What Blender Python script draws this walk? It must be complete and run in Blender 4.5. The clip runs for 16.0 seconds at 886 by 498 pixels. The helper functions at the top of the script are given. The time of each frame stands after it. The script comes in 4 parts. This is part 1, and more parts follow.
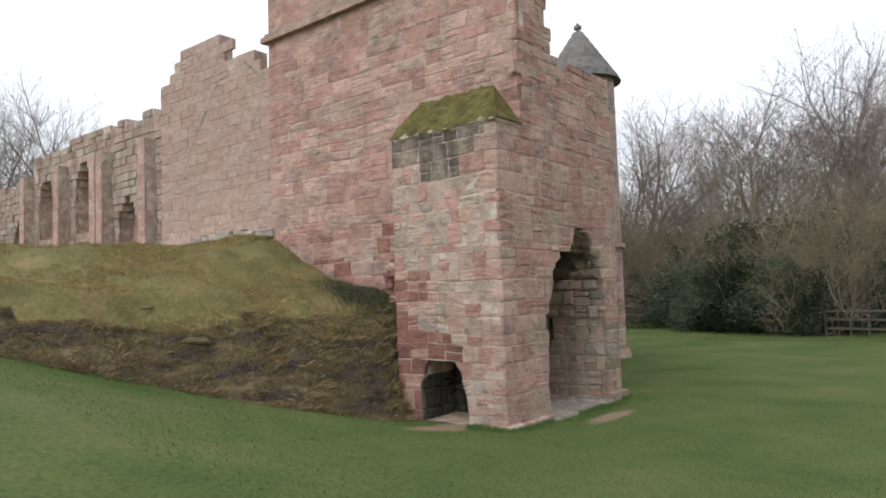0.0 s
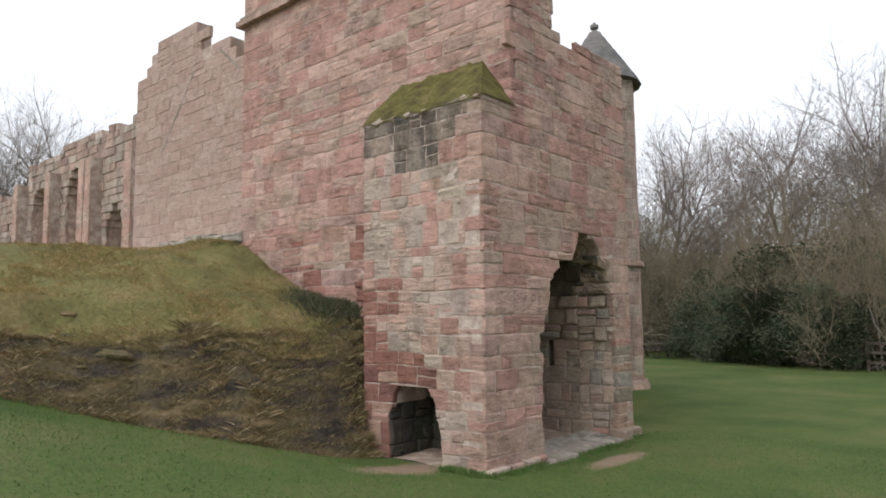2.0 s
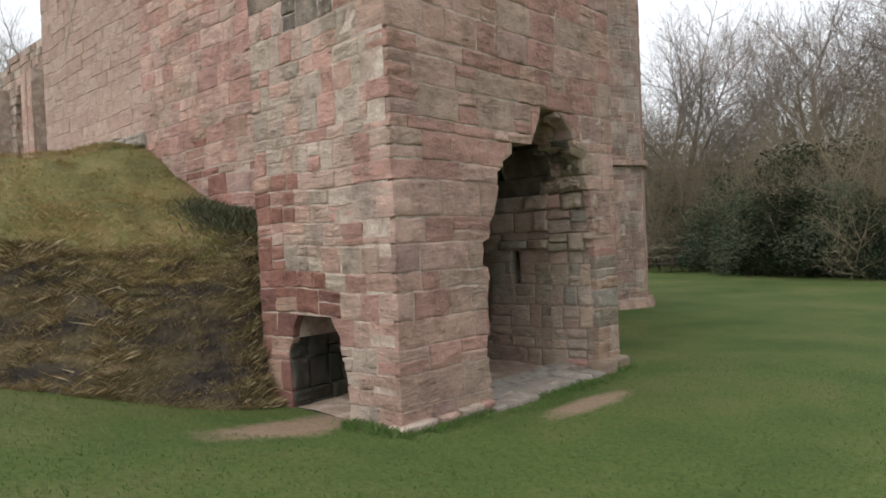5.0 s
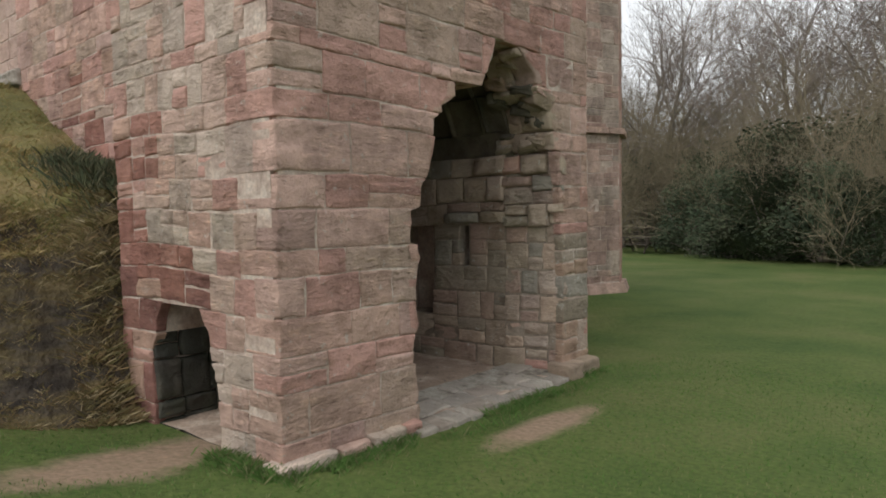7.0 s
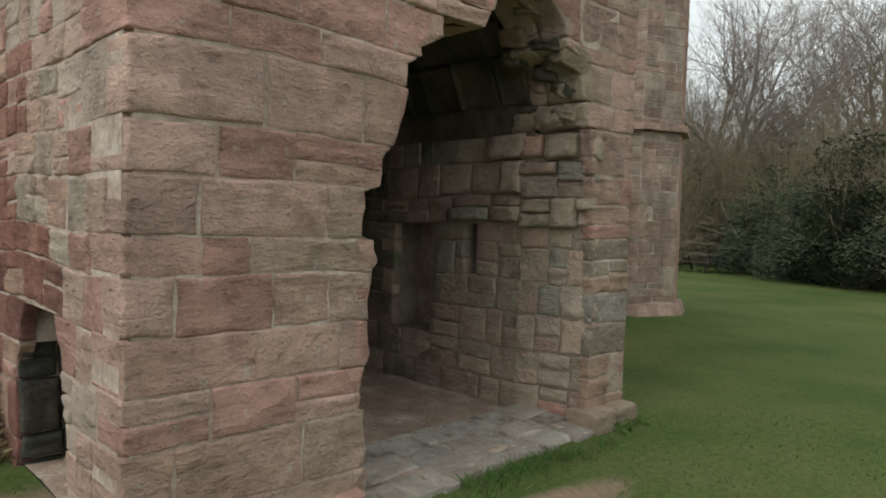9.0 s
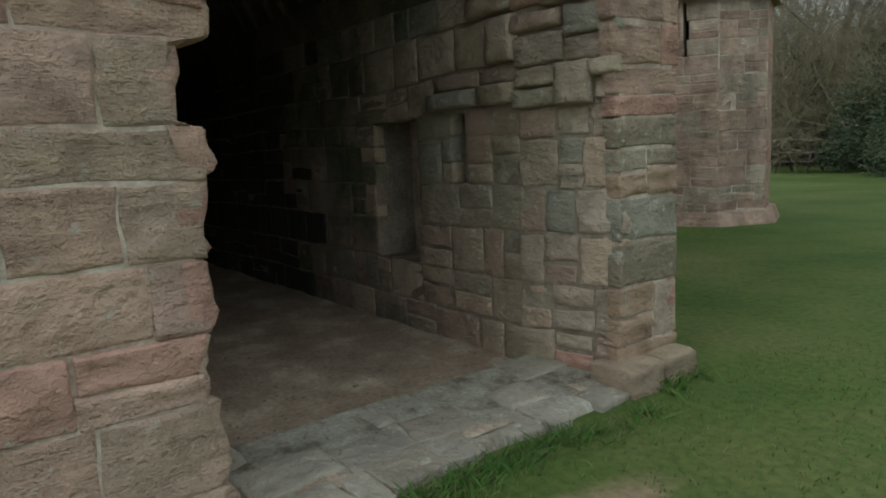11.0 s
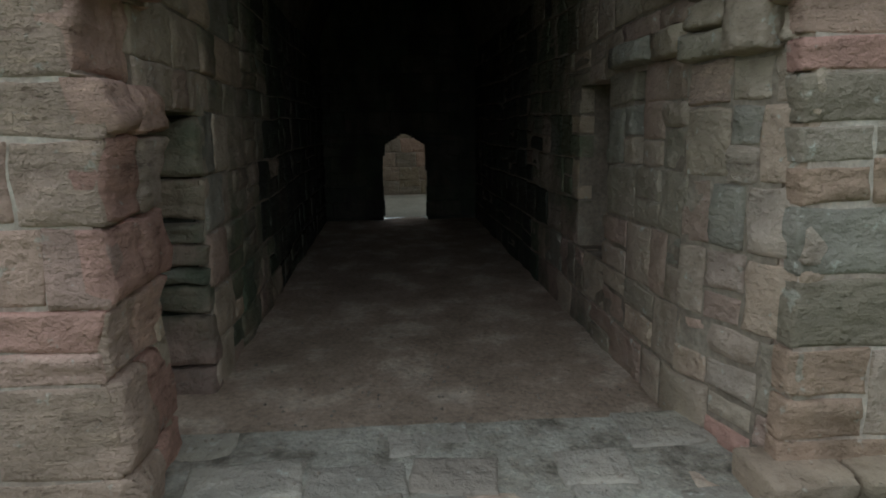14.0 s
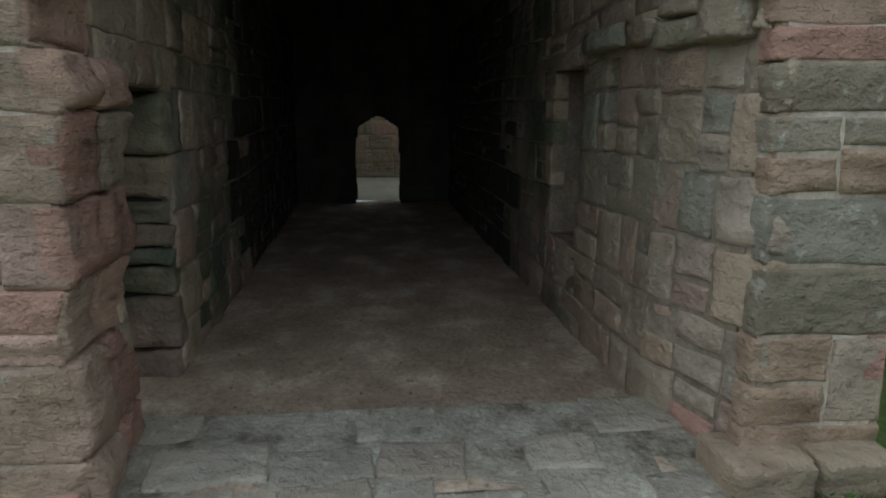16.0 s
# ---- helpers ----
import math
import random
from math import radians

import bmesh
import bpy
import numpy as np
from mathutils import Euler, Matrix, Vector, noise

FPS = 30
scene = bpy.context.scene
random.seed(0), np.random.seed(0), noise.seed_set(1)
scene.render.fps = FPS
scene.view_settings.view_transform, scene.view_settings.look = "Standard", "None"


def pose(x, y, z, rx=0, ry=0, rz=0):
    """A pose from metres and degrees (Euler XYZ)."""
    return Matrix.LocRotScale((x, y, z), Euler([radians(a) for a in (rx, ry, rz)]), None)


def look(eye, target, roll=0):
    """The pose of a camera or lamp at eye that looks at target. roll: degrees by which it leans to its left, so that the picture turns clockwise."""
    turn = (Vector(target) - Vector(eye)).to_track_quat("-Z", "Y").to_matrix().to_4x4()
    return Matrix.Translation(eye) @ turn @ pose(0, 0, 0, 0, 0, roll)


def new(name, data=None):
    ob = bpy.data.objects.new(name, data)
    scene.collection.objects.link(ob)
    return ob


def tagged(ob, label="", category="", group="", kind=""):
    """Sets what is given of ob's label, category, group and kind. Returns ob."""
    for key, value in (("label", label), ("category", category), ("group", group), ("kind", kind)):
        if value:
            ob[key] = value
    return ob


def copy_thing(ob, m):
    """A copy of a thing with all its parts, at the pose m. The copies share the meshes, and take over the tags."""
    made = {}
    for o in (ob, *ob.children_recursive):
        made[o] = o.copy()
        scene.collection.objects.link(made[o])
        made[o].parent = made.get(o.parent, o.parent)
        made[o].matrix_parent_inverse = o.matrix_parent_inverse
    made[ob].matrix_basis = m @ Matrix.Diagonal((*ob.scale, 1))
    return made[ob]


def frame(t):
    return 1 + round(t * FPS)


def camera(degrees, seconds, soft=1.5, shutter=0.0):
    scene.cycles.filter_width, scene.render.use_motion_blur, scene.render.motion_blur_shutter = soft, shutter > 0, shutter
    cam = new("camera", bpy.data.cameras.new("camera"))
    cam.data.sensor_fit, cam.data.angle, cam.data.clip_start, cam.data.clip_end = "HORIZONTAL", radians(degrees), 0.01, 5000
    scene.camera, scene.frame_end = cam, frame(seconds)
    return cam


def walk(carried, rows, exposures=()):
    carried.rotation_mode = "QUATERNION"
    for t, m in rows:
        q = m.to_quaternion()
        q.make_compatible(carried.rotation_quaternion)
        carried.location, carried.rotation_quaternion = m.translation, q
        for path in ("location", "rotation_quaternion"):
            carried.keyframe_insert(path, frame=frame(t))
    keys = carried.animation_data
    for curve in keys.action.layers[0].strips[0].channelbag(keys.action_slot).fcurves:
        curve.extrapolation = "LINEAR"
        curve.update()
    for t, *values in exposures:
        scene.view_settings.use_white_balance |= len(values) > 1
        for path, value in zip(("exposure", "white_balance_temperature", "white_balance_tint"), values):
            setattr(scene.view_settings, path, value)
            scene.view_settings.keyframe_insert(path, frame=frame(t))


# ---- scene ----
cam = camera(65.6, 16.0, 1.8)
METRES, EYE, TILT, LEAN, TURN = 14.0, 2.62, 0.0, 0.0, 39.3
ROWS = [
    (0.0, 0.0, 0.0, 0.0, 0.11, 3.38, 1.9),
    (0.5, 0.0127, 0.0439, -0.0029, 1.79, 2.38, 0.26),
    (1.0, 0.0249, 0.083, -0.0085, 3.92, 5.52, 2.71),
    (1.5, 0.0372, 0.1153, -0.0116, 4.61, 5.02, 0.68),
    (2.0, 0.0567, 0.1585, -0.0184, 1.98, 5.6, 0.58),
    (2.5, 0.0767, 0.1944, -0.0229, 4.25, 2.58, 1.57),
    (3.0, 0.0984, 0.2281, -0.0247, 4.85, 3.19, 2.01),
    (3.5, 0.113, 0.2657, -0.0286, 2.33, 1.09, 2.83),
    (4.0, 0.1299, 0.3002, -0.0316, 4.79, 1.26, -0.38),
    (4.5, 0.1397, 0.3347, -0.0345, 4.18, 0.57, 2.03),
    (7.0, 0.1758, 0.5251, -0.0425, 1.58, -2.92, 0.89),
    (7.5, 0.1843, 0.5569, -0.0456, 2.1, -2.13, 0.43),
    (8.0, 0.1907, 0.5938, -0.0479, 1.56, -0.85, 1.58),
    (8.5, 0.2015, 0.6301, -0.0504, 3.96, -0.9, -0.49),
    (11.0, 0.2562, 0.8046, -0.0711, 13.1, -8.48, 2.6),
    (11.5, 0.2693, 0.8361, -0.0773, 17.44, -9.17, 3.13),
    (12.0, 0.2861, 0.8614, -0.0772, 27.15, -9.85, 3.43),
    (12.5, 0.302, 0.8837, -0.0767, 37.43, -9.68, 0.75),
    (13.0, 0.3124, 0.9008, -0.0765, 42.68, -10.25, 0.99),
    (13.5, 0.3252, 0.9143, -0.0764, 46.11, -10.11, -0.4),
    (14.0, 0.3301, 0.9206, -0.0753, 46.09, -10.06, 0.65),
    (14.5, 0.3294, 0.9217, -0.075, 45.71, -9.15, -0.2),
    (15.0, 0.3296, 0.9221, -0.0752, 44.64, -9.38, -0.49),
    (15.5, 0.3294, 0.9222, -0.0753, 45.03, -9.83, -0.65),
    (16.0, 0.3293, 0.9224, -0.0757, 44.03, -11.38, -0.61),
]
walk(cam, [(t, pose(0, 0, EYE, TILT, LEAN, TURN) @ pose(METRES * x, METRES * y, METRES * z, 90 + pitch, roll, yaw)) for t, x, y, z, yaw, pitch, roll in ROWS],
     exposures=[(0.0, 0.02, 6150, 10), (8.0, -0.15, 6400, 7), (11.0, -0.32, 6000, -8), (12.5, -0.3, 5650, -2), (16.0, -0.33, 5650, -4)])

# ---- light: overcast day ----
world = bpy.data.worlds.new("overcast_sky")
scene.world = world
world.use_nodes = True
wn, wl = world.node_tree.nodes, world.node_tree.links
wn.clear()
sky = wn.new("ShaderNodeTexSky")
sky.sky_type = "NISHITA"
sky.sun_disc = False
sky.sun_elevation = radians(42)
sky.sun_rotation = radians(183)
sky.dust_density = 6.0
hs = wn.new("ShaderNodeHueSaturation")
hs.inputs["Saturation"].default_value = 0.18
bg = wn.new("ShaderNodeBackground")
bg.inputs["Strength"].default_value = 0.15
wo = wn.new("ShaderNodeOutputWorld")
wl.new(sky.outputs[0], hs.inputs["Color"])
cloud = wn.new("ShaderNodeMix")
cloud.data_type = "RGBA"
cloud.inputs[0].default_value = 0.75
cloud.inputs[7].default_value = (8.8, 8.9, 9.1, 1)
wl.new(hs.outputs[0], cloud.inputs[6])
wl.new(cloud.outputs[2], bg.inputs["Color"])
wl.new(bg.outputs[0], wo.inputs["Surface"])
sun_data = bpy.data.lights.new("sun", "SUN")
sun_data.energy, sun_data.angle, sun_data.color = 0.9, radians(35), (1.0, 0.97, 0.93)
sun = new("sun", sun_data)
sun.matrix_world = look((-1, -20, 18), (0, 0, 0))


# ---- materials ----
def mat_base(name):
    m = bpy.data.materials.new(name)
    m.use_nodes = True
    nt = m.node_tree
    b = nt.nodes["Principled BSDF"]
    b.inputs["Roughness"].default_value = 0.9
    b.inputs["Specular IOR Level"].default_value = 0.2
    return m, nt.nodes, nt.links, b


def ramp(N, stops, mode="LINEAR"):
    r = N.new("ShaderNodeValToRGB")
    r.color_ramp.interpolation = mode
    while len(r.color_ramp.elements) < len(stops):
        r.color_ramp.elements.new(0.5)
    for e, (p, c) in zip(r.color_ramp.elements, stops):
        e.position = p
        e.color = (*c, 1) if len(c) == 3 else c
    return r


def noise_at(N, L, scale, detail=4, stretch=(1, 1, 1), rough=0.6):
    g = N.new("ShaderNodeNewGeometry")
    mp = N.new("ShaderNodeMapping")
    mp.inputs["Scale"].default_value = stretch
    n = N.new("ShaderNodeTexNoise")
    n.inputs["Scale"].default_value = scale
    n.inputs["Detail"].default_value = detail
    n.inputs["Roughness"].default_value = rough
    L.new(g.outputs["Position"], mp.inputs[0])
    L.new(mp.outputs[0], n.inputs["Vector"])
    return n.outputs["Fac"]


def mix(N, L, kind, fac, a, b):
    m = N.new("ShaderNodeMix")
    m.data_type, m.blend_type = "RGBA", kind
    for sock, v in ((0, fac), (6, a), (7, b)):
        if hasattr(v, "is_linked"):
            L.new(v, m.inputs[sock])
        else:
            m.inputs[sock].default_value = v if sock == 0 else (*v, 1)
    return m.outputs[2]


def scaled(N, L, v, lo, hi):
    r = N.new("ShaderNodeMapRange")
    r.inputs[1].default_value, r.inputs[2].default_value = lo, hi
    L.new(v, r.inputs[0])
    return r.outputs[0]


def bump(N, L, b, layers):
    prev = None
    for fac, strength, dist in layers:
        n = N.new("ShaderNodeBump")
        n.inputs["Strength"].default_value, n.inputs["Distance"].default_value = strength, dist
        L.new(fac, n.inputs["Height"])
        if prev:
            L.new(prev, n.inputs["Normal"])
        prev = n.outputs[0]
    L.new(prev, b.inputs["Normal"])


def stone_mat(name, tones, island=False, lichen=0.5, moss=0.0, strata=0.8, stain_shade=0.0):
    m, N, L, b = mat_base(name)
    if island:
        rnd = N.new("ShaderNodeNewGeometry").outputs["Random Per Island"]
    else:
        rnd = N.new("ShaderNodeObjectInfo").outputs["Random"]
    k = len(tones)
    col = ramp(N, [(i / k, c) for i, c in enumerate(tones)], "CONSTANT")
    L.new(rnd, col.inputs[0])
    # beds of the sandstone
    beds = noise_at(N, L, 1.0, 6, (2.8, 2.8, 15.0), 0.78)
    soft_spots = scaled(N, L, noise_at(N, L, 1.1, 3), 0.40, 0.54)
    wobm = N.new("ShaderNodeMix")
    L.new(soft_spots, wobm.inputs[0])
    wobm.inputs[2].default_value = 0.5
    L.new(beds, wobm.inputs[3])
    wob = wobm.outputs[0]
    bed = ramp(N, [(0.34, (0.36, 0.32, 0.3)), (0.44, (0.95, 0.95, 0.95)), (0.52, (1, 1, 1)), (0.66, (1.42, 1.4, 1.36))])
    L.new(wob, bed.inputs[0])
    c = mix(N, L, "MULTIPLY", strata, col.outputs[0], bed.outputs[0])
    # broad weathering
    big = noise_at(N, L, 0.55, 4)
    gr = scaled(N, L, big, 0.5, 0.66)
    c = mix(N, L, "MIX", gr, c, mix(N, L, "MULTIPLY", 1.0, c, (1.03, 1.05, 1.0)))
    mid = noise_at(N, L, 4.5, 5)
    st = ramp(N, [(0.3, (0.66, 0.63, 0.6)), (0.48, (1, 1, 1)), (0.72, (1.22, 1.2, 1.17))])
    L.new(mid, st.inputs[0])
    c = mix(N, L, "MULTIPLY", 0.75, c, st.outputs[0])
    # grain and small pits
    gn = ramp(N, [(0.3, (0.6, 0.58, 0.56)), (0.42, (1, 1, 1)), (0.62, (1, 1, 1)), (0.78, (1.3, 1.28, 1.25))])
    L.new(noise_at(N, L, 38, 4, (1, 1, 1.3), 0.7), gn.inputs[0])
    c = mix(N, L, "MULTIPLY", 0.75, c, gn.outputs[0])
    # pale lichen flecks
    fl = scaled(N, L, noise_at(N, L, 13, 4), 0.63, 0.69)
    flm = N.new("ShaderNodeMath")
    flm.operation = "MULTIPLY"
    flm.inputs[1].default_value = lichen
    L.new(fl, flm.inputs[0])
    c = mix(N, L, "MIX", flm.outputs[0], c, (0.52, 0.49, 0.43))
    if moss:
        ms = scaled(N, L, noise_at(N, L, 1.1, 5), 0.42, 0.62)
        mm = N.new("ShaderNodeMath")
        mm.operation = "MULTIPLY"
        mm.inputs[1].default_value = moss
        L.new(ms, mm.inputs[0])
        c = mix(N, L, "MIX", mm.outputs[0], c, (0.06, 0.095, 0.05))
    # dark patches: weather stains outside, painted shade inside the passage
    if stain_shade:
        sk = scaled(N, L, noise_at(N, L, 1.6, 5, (1.6, 1.6, 0.6)), 0.4, 0.6)
        mm = N.new("ShaderNodeMath")
        mm.operation = "MULTIPLY"
        mm.inputs[1].default_value = stain_shade
        L.new(sk, mm.inputs[0])
        c = mix(N, L, "MIX", mm.outputs[0], c, (0.045, 0.043, 0.037))
    L.new(c, b.inputs["Base Color"])
    bump(N, L, b, [(wob, min(1.0, 0.15 + 0.85 * strata), 0.03 + 0.06 * strata), (mid, 0.9, 0.06), (noise_at(N, L, 14, 4, (1, 1, 1.6)), 0.9, 0.026), (noise_at(N, L, 60, 3), 0.7, 0.008)])
    return m


def earth_mat(name, stops, scale=1.2, fine=22.0, bumps=0.03, stretch=(1, 1, 1)):
    m, N, L, b = mat_base(name)
    a = ramp(N, stops)
    L.new(noise_at(N, L, scale, 6, stretch), a.inputs[0])
    f = noise_at(N, L, fine, 4)
    s = ramp(N, [(0.25, (0.6, 0.6, 0.6)), (0.55, (1, 1, 1)), (0.8, (1.35, 1.3, 1.2))])
    L.new(f, s.inputs[0])
    L.new(mix(N, L, "MULTIPLY", 0.8, a.outputs[0], s.outputs[0]), b.inputs["Base Color"])
    bump(N, L, b, [(noise_at(N, L, scale * 5, 5), 0.5, bumps), (f, 0.6, bumps * 0.3)])
    return m


PINKS = [(0.475, 0.283, 0.235), (0.425, 0.250, 0.208), (0.510, 0.334, 0.272), (0.468, 0.319, 0.256), (0.410, 0.277, 0.235), (0.522, 0.354, 0.295), (0.453, 0.263, 0.223), (0.438, 0.319, 0.256)]
GREYS = [(0.461, 0.370, 0.306), (0.505, 0.405, 0.336), (0.432, 0.332, 0.279), (0.475, 0.341, 0.279), (0.404, 0.325, 0.270), (0.489, 0.341, 0.279)]
REDS = [(0.392, 0.210, 0.168), (0.342, 0.179, 0.148), (0.430, 0.255, 0.206), (0.418, 0.275, 0.231), (0.380, 0.224, 0.187)]
DULL = [(0.410, 0.322, 0.254), (0.341, 0.281, 0.226), (0.450, 0.363, 0.287), (0.382, 0.273, 0.226), (0.308, 0.273, 0.232), (0.423, 0.328, 0.267), (0.491, 0.369, 0.287)]
PALE = [(0.41, 0.29, 0.24), (0.385, 0.265, 0.22), (0.43, 0.31, 0.26)]
M_PINK = stone_mat("pink_sandstone", PINKS)
M_PINK_I = stone_mat("pink_sandstone_far", PINKS, True)
M_RED_I = stone_mat("red_sandstone_far", REDS[2:] + PINKS, True, 0.35)
M_RED = stone_mat("red_sandstone", REDS[2:] + PINKS, lichen=0.35)
# vault tones are darkened so the colour carries the shade overhead
M_VAULT = stone_mat("shaded_vault_stone", [(0.2, 0.165, 0.13), (0.16, 0.135, 0.11), (0.23, 0.185, 0.145)], True, 0.1, moss=0.25, strata=0.25, stain_shade=0.5)
M_BUTT = stone_mat("buttress_sandstone", PINKS[:3] + GREYS, lichen=0.45)
M_BUTT_LOW = stone_mat("red_brick_stone", [(0.29, 0.14, 0.11), (0.36, 0.185, 0.145), (0.24, 0.12, 0.10), (0.39, 0.235, 0.19), (0.32, 0.165, 0.13), (0.40, 0.26, 0.20)], lichen=0.2)
M_BUTT_TOP = stone_mat("stained_sandstone", [(0.27, 0.22, 0.18), (0.31, 0.24, 0.19), (0.22, 0.19, 0.16)], lichen=0.8, stain_shade=0.7)
M_DULL = stone_mat("passage_stone", DULL, lichen=0.75, moss=0.06, strata=0.25)
M_PIER = stone_mat("damp_pier_stone", [(0.33, 0.25, 0.19), (0.27, 0.22, 0.17), (0.37, 0.255, 0.19), (0.29, 0.23, 0.16)], lichen=0.5, moss=0.12, strata=0.4)
# passage tones darken inward: shade put into the colour, besides the moss
M_DULL_M = stone_mat("mossy_shaded_passage_stone", DULL, lichen=0.2, moss=0.75, strata=0.25, stain_shade=0.35)
M_DULL_SHADE = stone_mat("shaded_passage_stone", [(0.09, 0.08, 0.066), (0.07, 0.066, 0.056), (0.11, 0.092, 0.075)], lichen=0.0, moss=0.4, strata=0.25, stain_shade=0.9)
M_DULL_I = stone_mat("passage_stone_deep_shade", [(0.08, 0.072, 0.06), (0.06, 0.057, 0.05)], True, 0.0, moss=0.3, strata=0.3, stain_shade=0.9)
M_PALE_I = stone_mat("pale_sandstone_far", PALE, True, 0.2, strata=0.25)
M_GREY_I = stone_mat("grey_sandstone_far", GREYS + PALE, True, 0.3, stain_shade=0.35)
M_SILL = stone_mat("worn_sill_stone", [(0.37, 0.325, 0.28), (0.33, 0.29, 0.25), (0.40, 0.35, 0.30), (0.31, 0.26, 0.22)], lichen=0.8, strata=0.2, stain_shade=0.2)
M_SILL_BED = earth_mat("worn_pale_mortar", [(0.34, (0.16, 0.135, 0.11)), (0.45, (0.3, 0.265, 0.22)), (0.52, (0.36, 0.325, 0.275)), (0.66, (0.44, 0.4, 0.345))], 5.0, 34, 0.05)
M_ROCK = stone_mat("bank_rock", [(0.15, 0.115, 0.07), (0.12, 0.09, 0.06), (0.18, 0.13, 0.07), (0.13, 0.10, 0.05)], lichen=0.25, moss=0.3)
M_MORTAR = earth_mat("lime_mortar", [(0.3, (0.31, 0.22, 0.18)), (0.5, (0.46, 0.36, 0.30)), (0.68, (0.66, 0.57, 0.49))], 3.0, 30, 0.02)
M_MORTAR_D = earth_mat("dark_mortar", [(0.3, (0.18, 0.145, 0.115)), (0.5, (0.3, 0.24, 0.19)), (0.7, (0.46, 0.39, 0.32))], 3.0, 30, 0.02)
M_MOSS = earth_mat("moss", [(0.32, (0.07, 0.05, 0.025)), (0.45, (0.115, 0.1, 0.03)), (0.55, (0.14, 0.125, 0.035)), (0.68, (0.2, 0.15, 0.075))], 4.5, 26, 0.12)
M_FLOOR = earth_mat("trodden_earth", [(0.3, (0.29, 0.215, 0.165)), (0.52, (0.42, 0.315, 0.245)), (0.66, (0.6, 0.49, 0.4))], 2.2, 30, 0.05)
M_GRAVEL = earth_mat("pale_gravel", [(0.3, (0.26, 0.23, 0.18)), (0.7, (0.38, 0.34, 0.27))], 2.0, 30, 0.02)
M_ROOF = stone_mat("stone_roof_tile", [(0.19, 0.18, 0.17), (0.16, 0.155, 0.15), (0.22, 0.205, 0.19)], True, 0.35)
M_BARK = earth_mat("grey_brown_bark", [(0.3, (0.16, 0.14, 0.12)), (0.7, (0.3, 0.265, 0.23))], 3, 20, 0.02)
M_TWIG = earth_mat("bare_twig", [(0.3, (0.2, 0.165, 0.145)), (0.7, (0.33, 0.285, 0.25))], 0.4, 6, 0.01)
M_BRUSH = earth_mat("brown_brushwood", [(0.3, (0.175, 0.145, 0.095)), (0.7, (0.31, 0.26, 0.18))], 0.4, 6, 0.01)
M_EVER = earth_mat("evergreen_leaf", [(0.3, (0.035, 0.05, 0.03)), (0.55, (0.06, 0.078, 0.042)), (0.75, (0.12, 0.12, 0.07))], 0.7, 8, 0.01)
M_WOOD = earth_mat("weathered_timber", [(0.3, (0.06, 0.05, 0.04)), (0.7, (0.12, 0.10, 0.08))], 4, 30, 0.01, (1, 1, 6))


def blades_mat(name, tones):
    m, N, L, b = mat_base(name)
    r = ramp(N, [(i / len(tones), c) for i, c in enumerate(tones)], "CONSTANT")
    L.new(N.new("ShaderNodeNewGeometry").outputs["Random Per Island"], r.inputs[0])
    big = ramp(N, [(0.3, (0.75, 0.8, 0.7)), (0.7, (1.25, 1.15, 1.1))])
    L.new(noise_at(N, L, 0.5, 4), big.inputs[0])
    L.new(mix(N, L, "MULTIPLY", 0.8, r.outputs[0], big.outputs[0]), b.inputs["Base Color"])
    return m


M_GRASS = blades_mat("lawn_blades", [(0.075, 0.15, 0.035), (0.09, 0.17, 0.042), (0.065, 0.13, 0.03), (0.11, 0.17, 0.055), (0.17, 0.175, 0.085)])
M_DRY = blades_mat("dry_grass_blades", [(0.25, 0.19, 0.10), (0.2, 0.148, 0.07), (0.15, 0.13, 0.055), (0.40, 0.33, 0.21), (0.11, 0.095, 0.045), (0.21, 0.145, 0.08), (0.15, 0.12, 0.055)])
M_SLOPE = blades_mat("slope_blades", [(0.22, 0.19, 0.07), (0.17, 0.165, 0.055), (0.3, 0.225, 0.105), (0.25, 0.18, 0.085), (0.4, 0.31, 0.16)])
M_IVY = blades_mat("dark_bramble_leaves", [(0.07, 0.09, 0.05), (0.10, 0.11, 0.06), (0.15, 0.13, 0.08), (0.06, 0.07, 0.045)])


# ---- helpers for building ----
def part(name, bm, material, parent, label=""):
    me = bpy.data.meshes.new(name)
    bm.to_mesh(me)
    bm.free()
    return part_mesh(name, me, material, parent, label)


def part_mesh(name, me, material, parent, label=""):
    if not me.materials:
        me.materials.append(material)
    ob = new(name, me)
    ob.parent = parent
    if label:
        ob["label"] = label
    return ob


def mesh_of(name, verts, faces, smooth=False):
    me = bpy.data.meshes.new(name)
    me.from_pydata([tuple(v) for v in verts], [], faces)
    if smooth:
        me.polygons.foreach_set("use_smooth", [True] * len(me.polygons))
    me.update()
    return me


def empty(name, label="", category="", kind="", group=""):
    return tagged(new(name), label, category, group, kind)


class Soup:
    """Faces gathered for one joined mesh."""

    def __init__(self):
        self.v, self.f = [], []

    def add(self, v, f):
        o = len(self.v)
        self.v.extend(v)
        self.f.extend([tuple(i + o for i in q) for q in f])

    def box(self, a, b):
        x0, y0, z0 = a
        x1, y1, z1 = b
        self.add([(x0, y0, z0), (x1, y0, z0), (x1, y1, z0), (x0, y1, z0), (x0, y0, z1), (x1, y0, z1), (x1, y1, z1), (x0, y1, z1)],
                 [(3, 2, 1, 0), (4, 5, 6, 7), (0, 1, 5, 4), (1, 2, 6, 5), (2, 3, 7, 6), (3, 0, 4, 7)])

    def obj(self, name, material, parent, label="", kind="", smooth=False):
        ob = part_mesh(name, mesh_of(name, self.v, self.f, smooth), material, parent, label)
        if kind:
            ob["kind"] = kind
        return ob


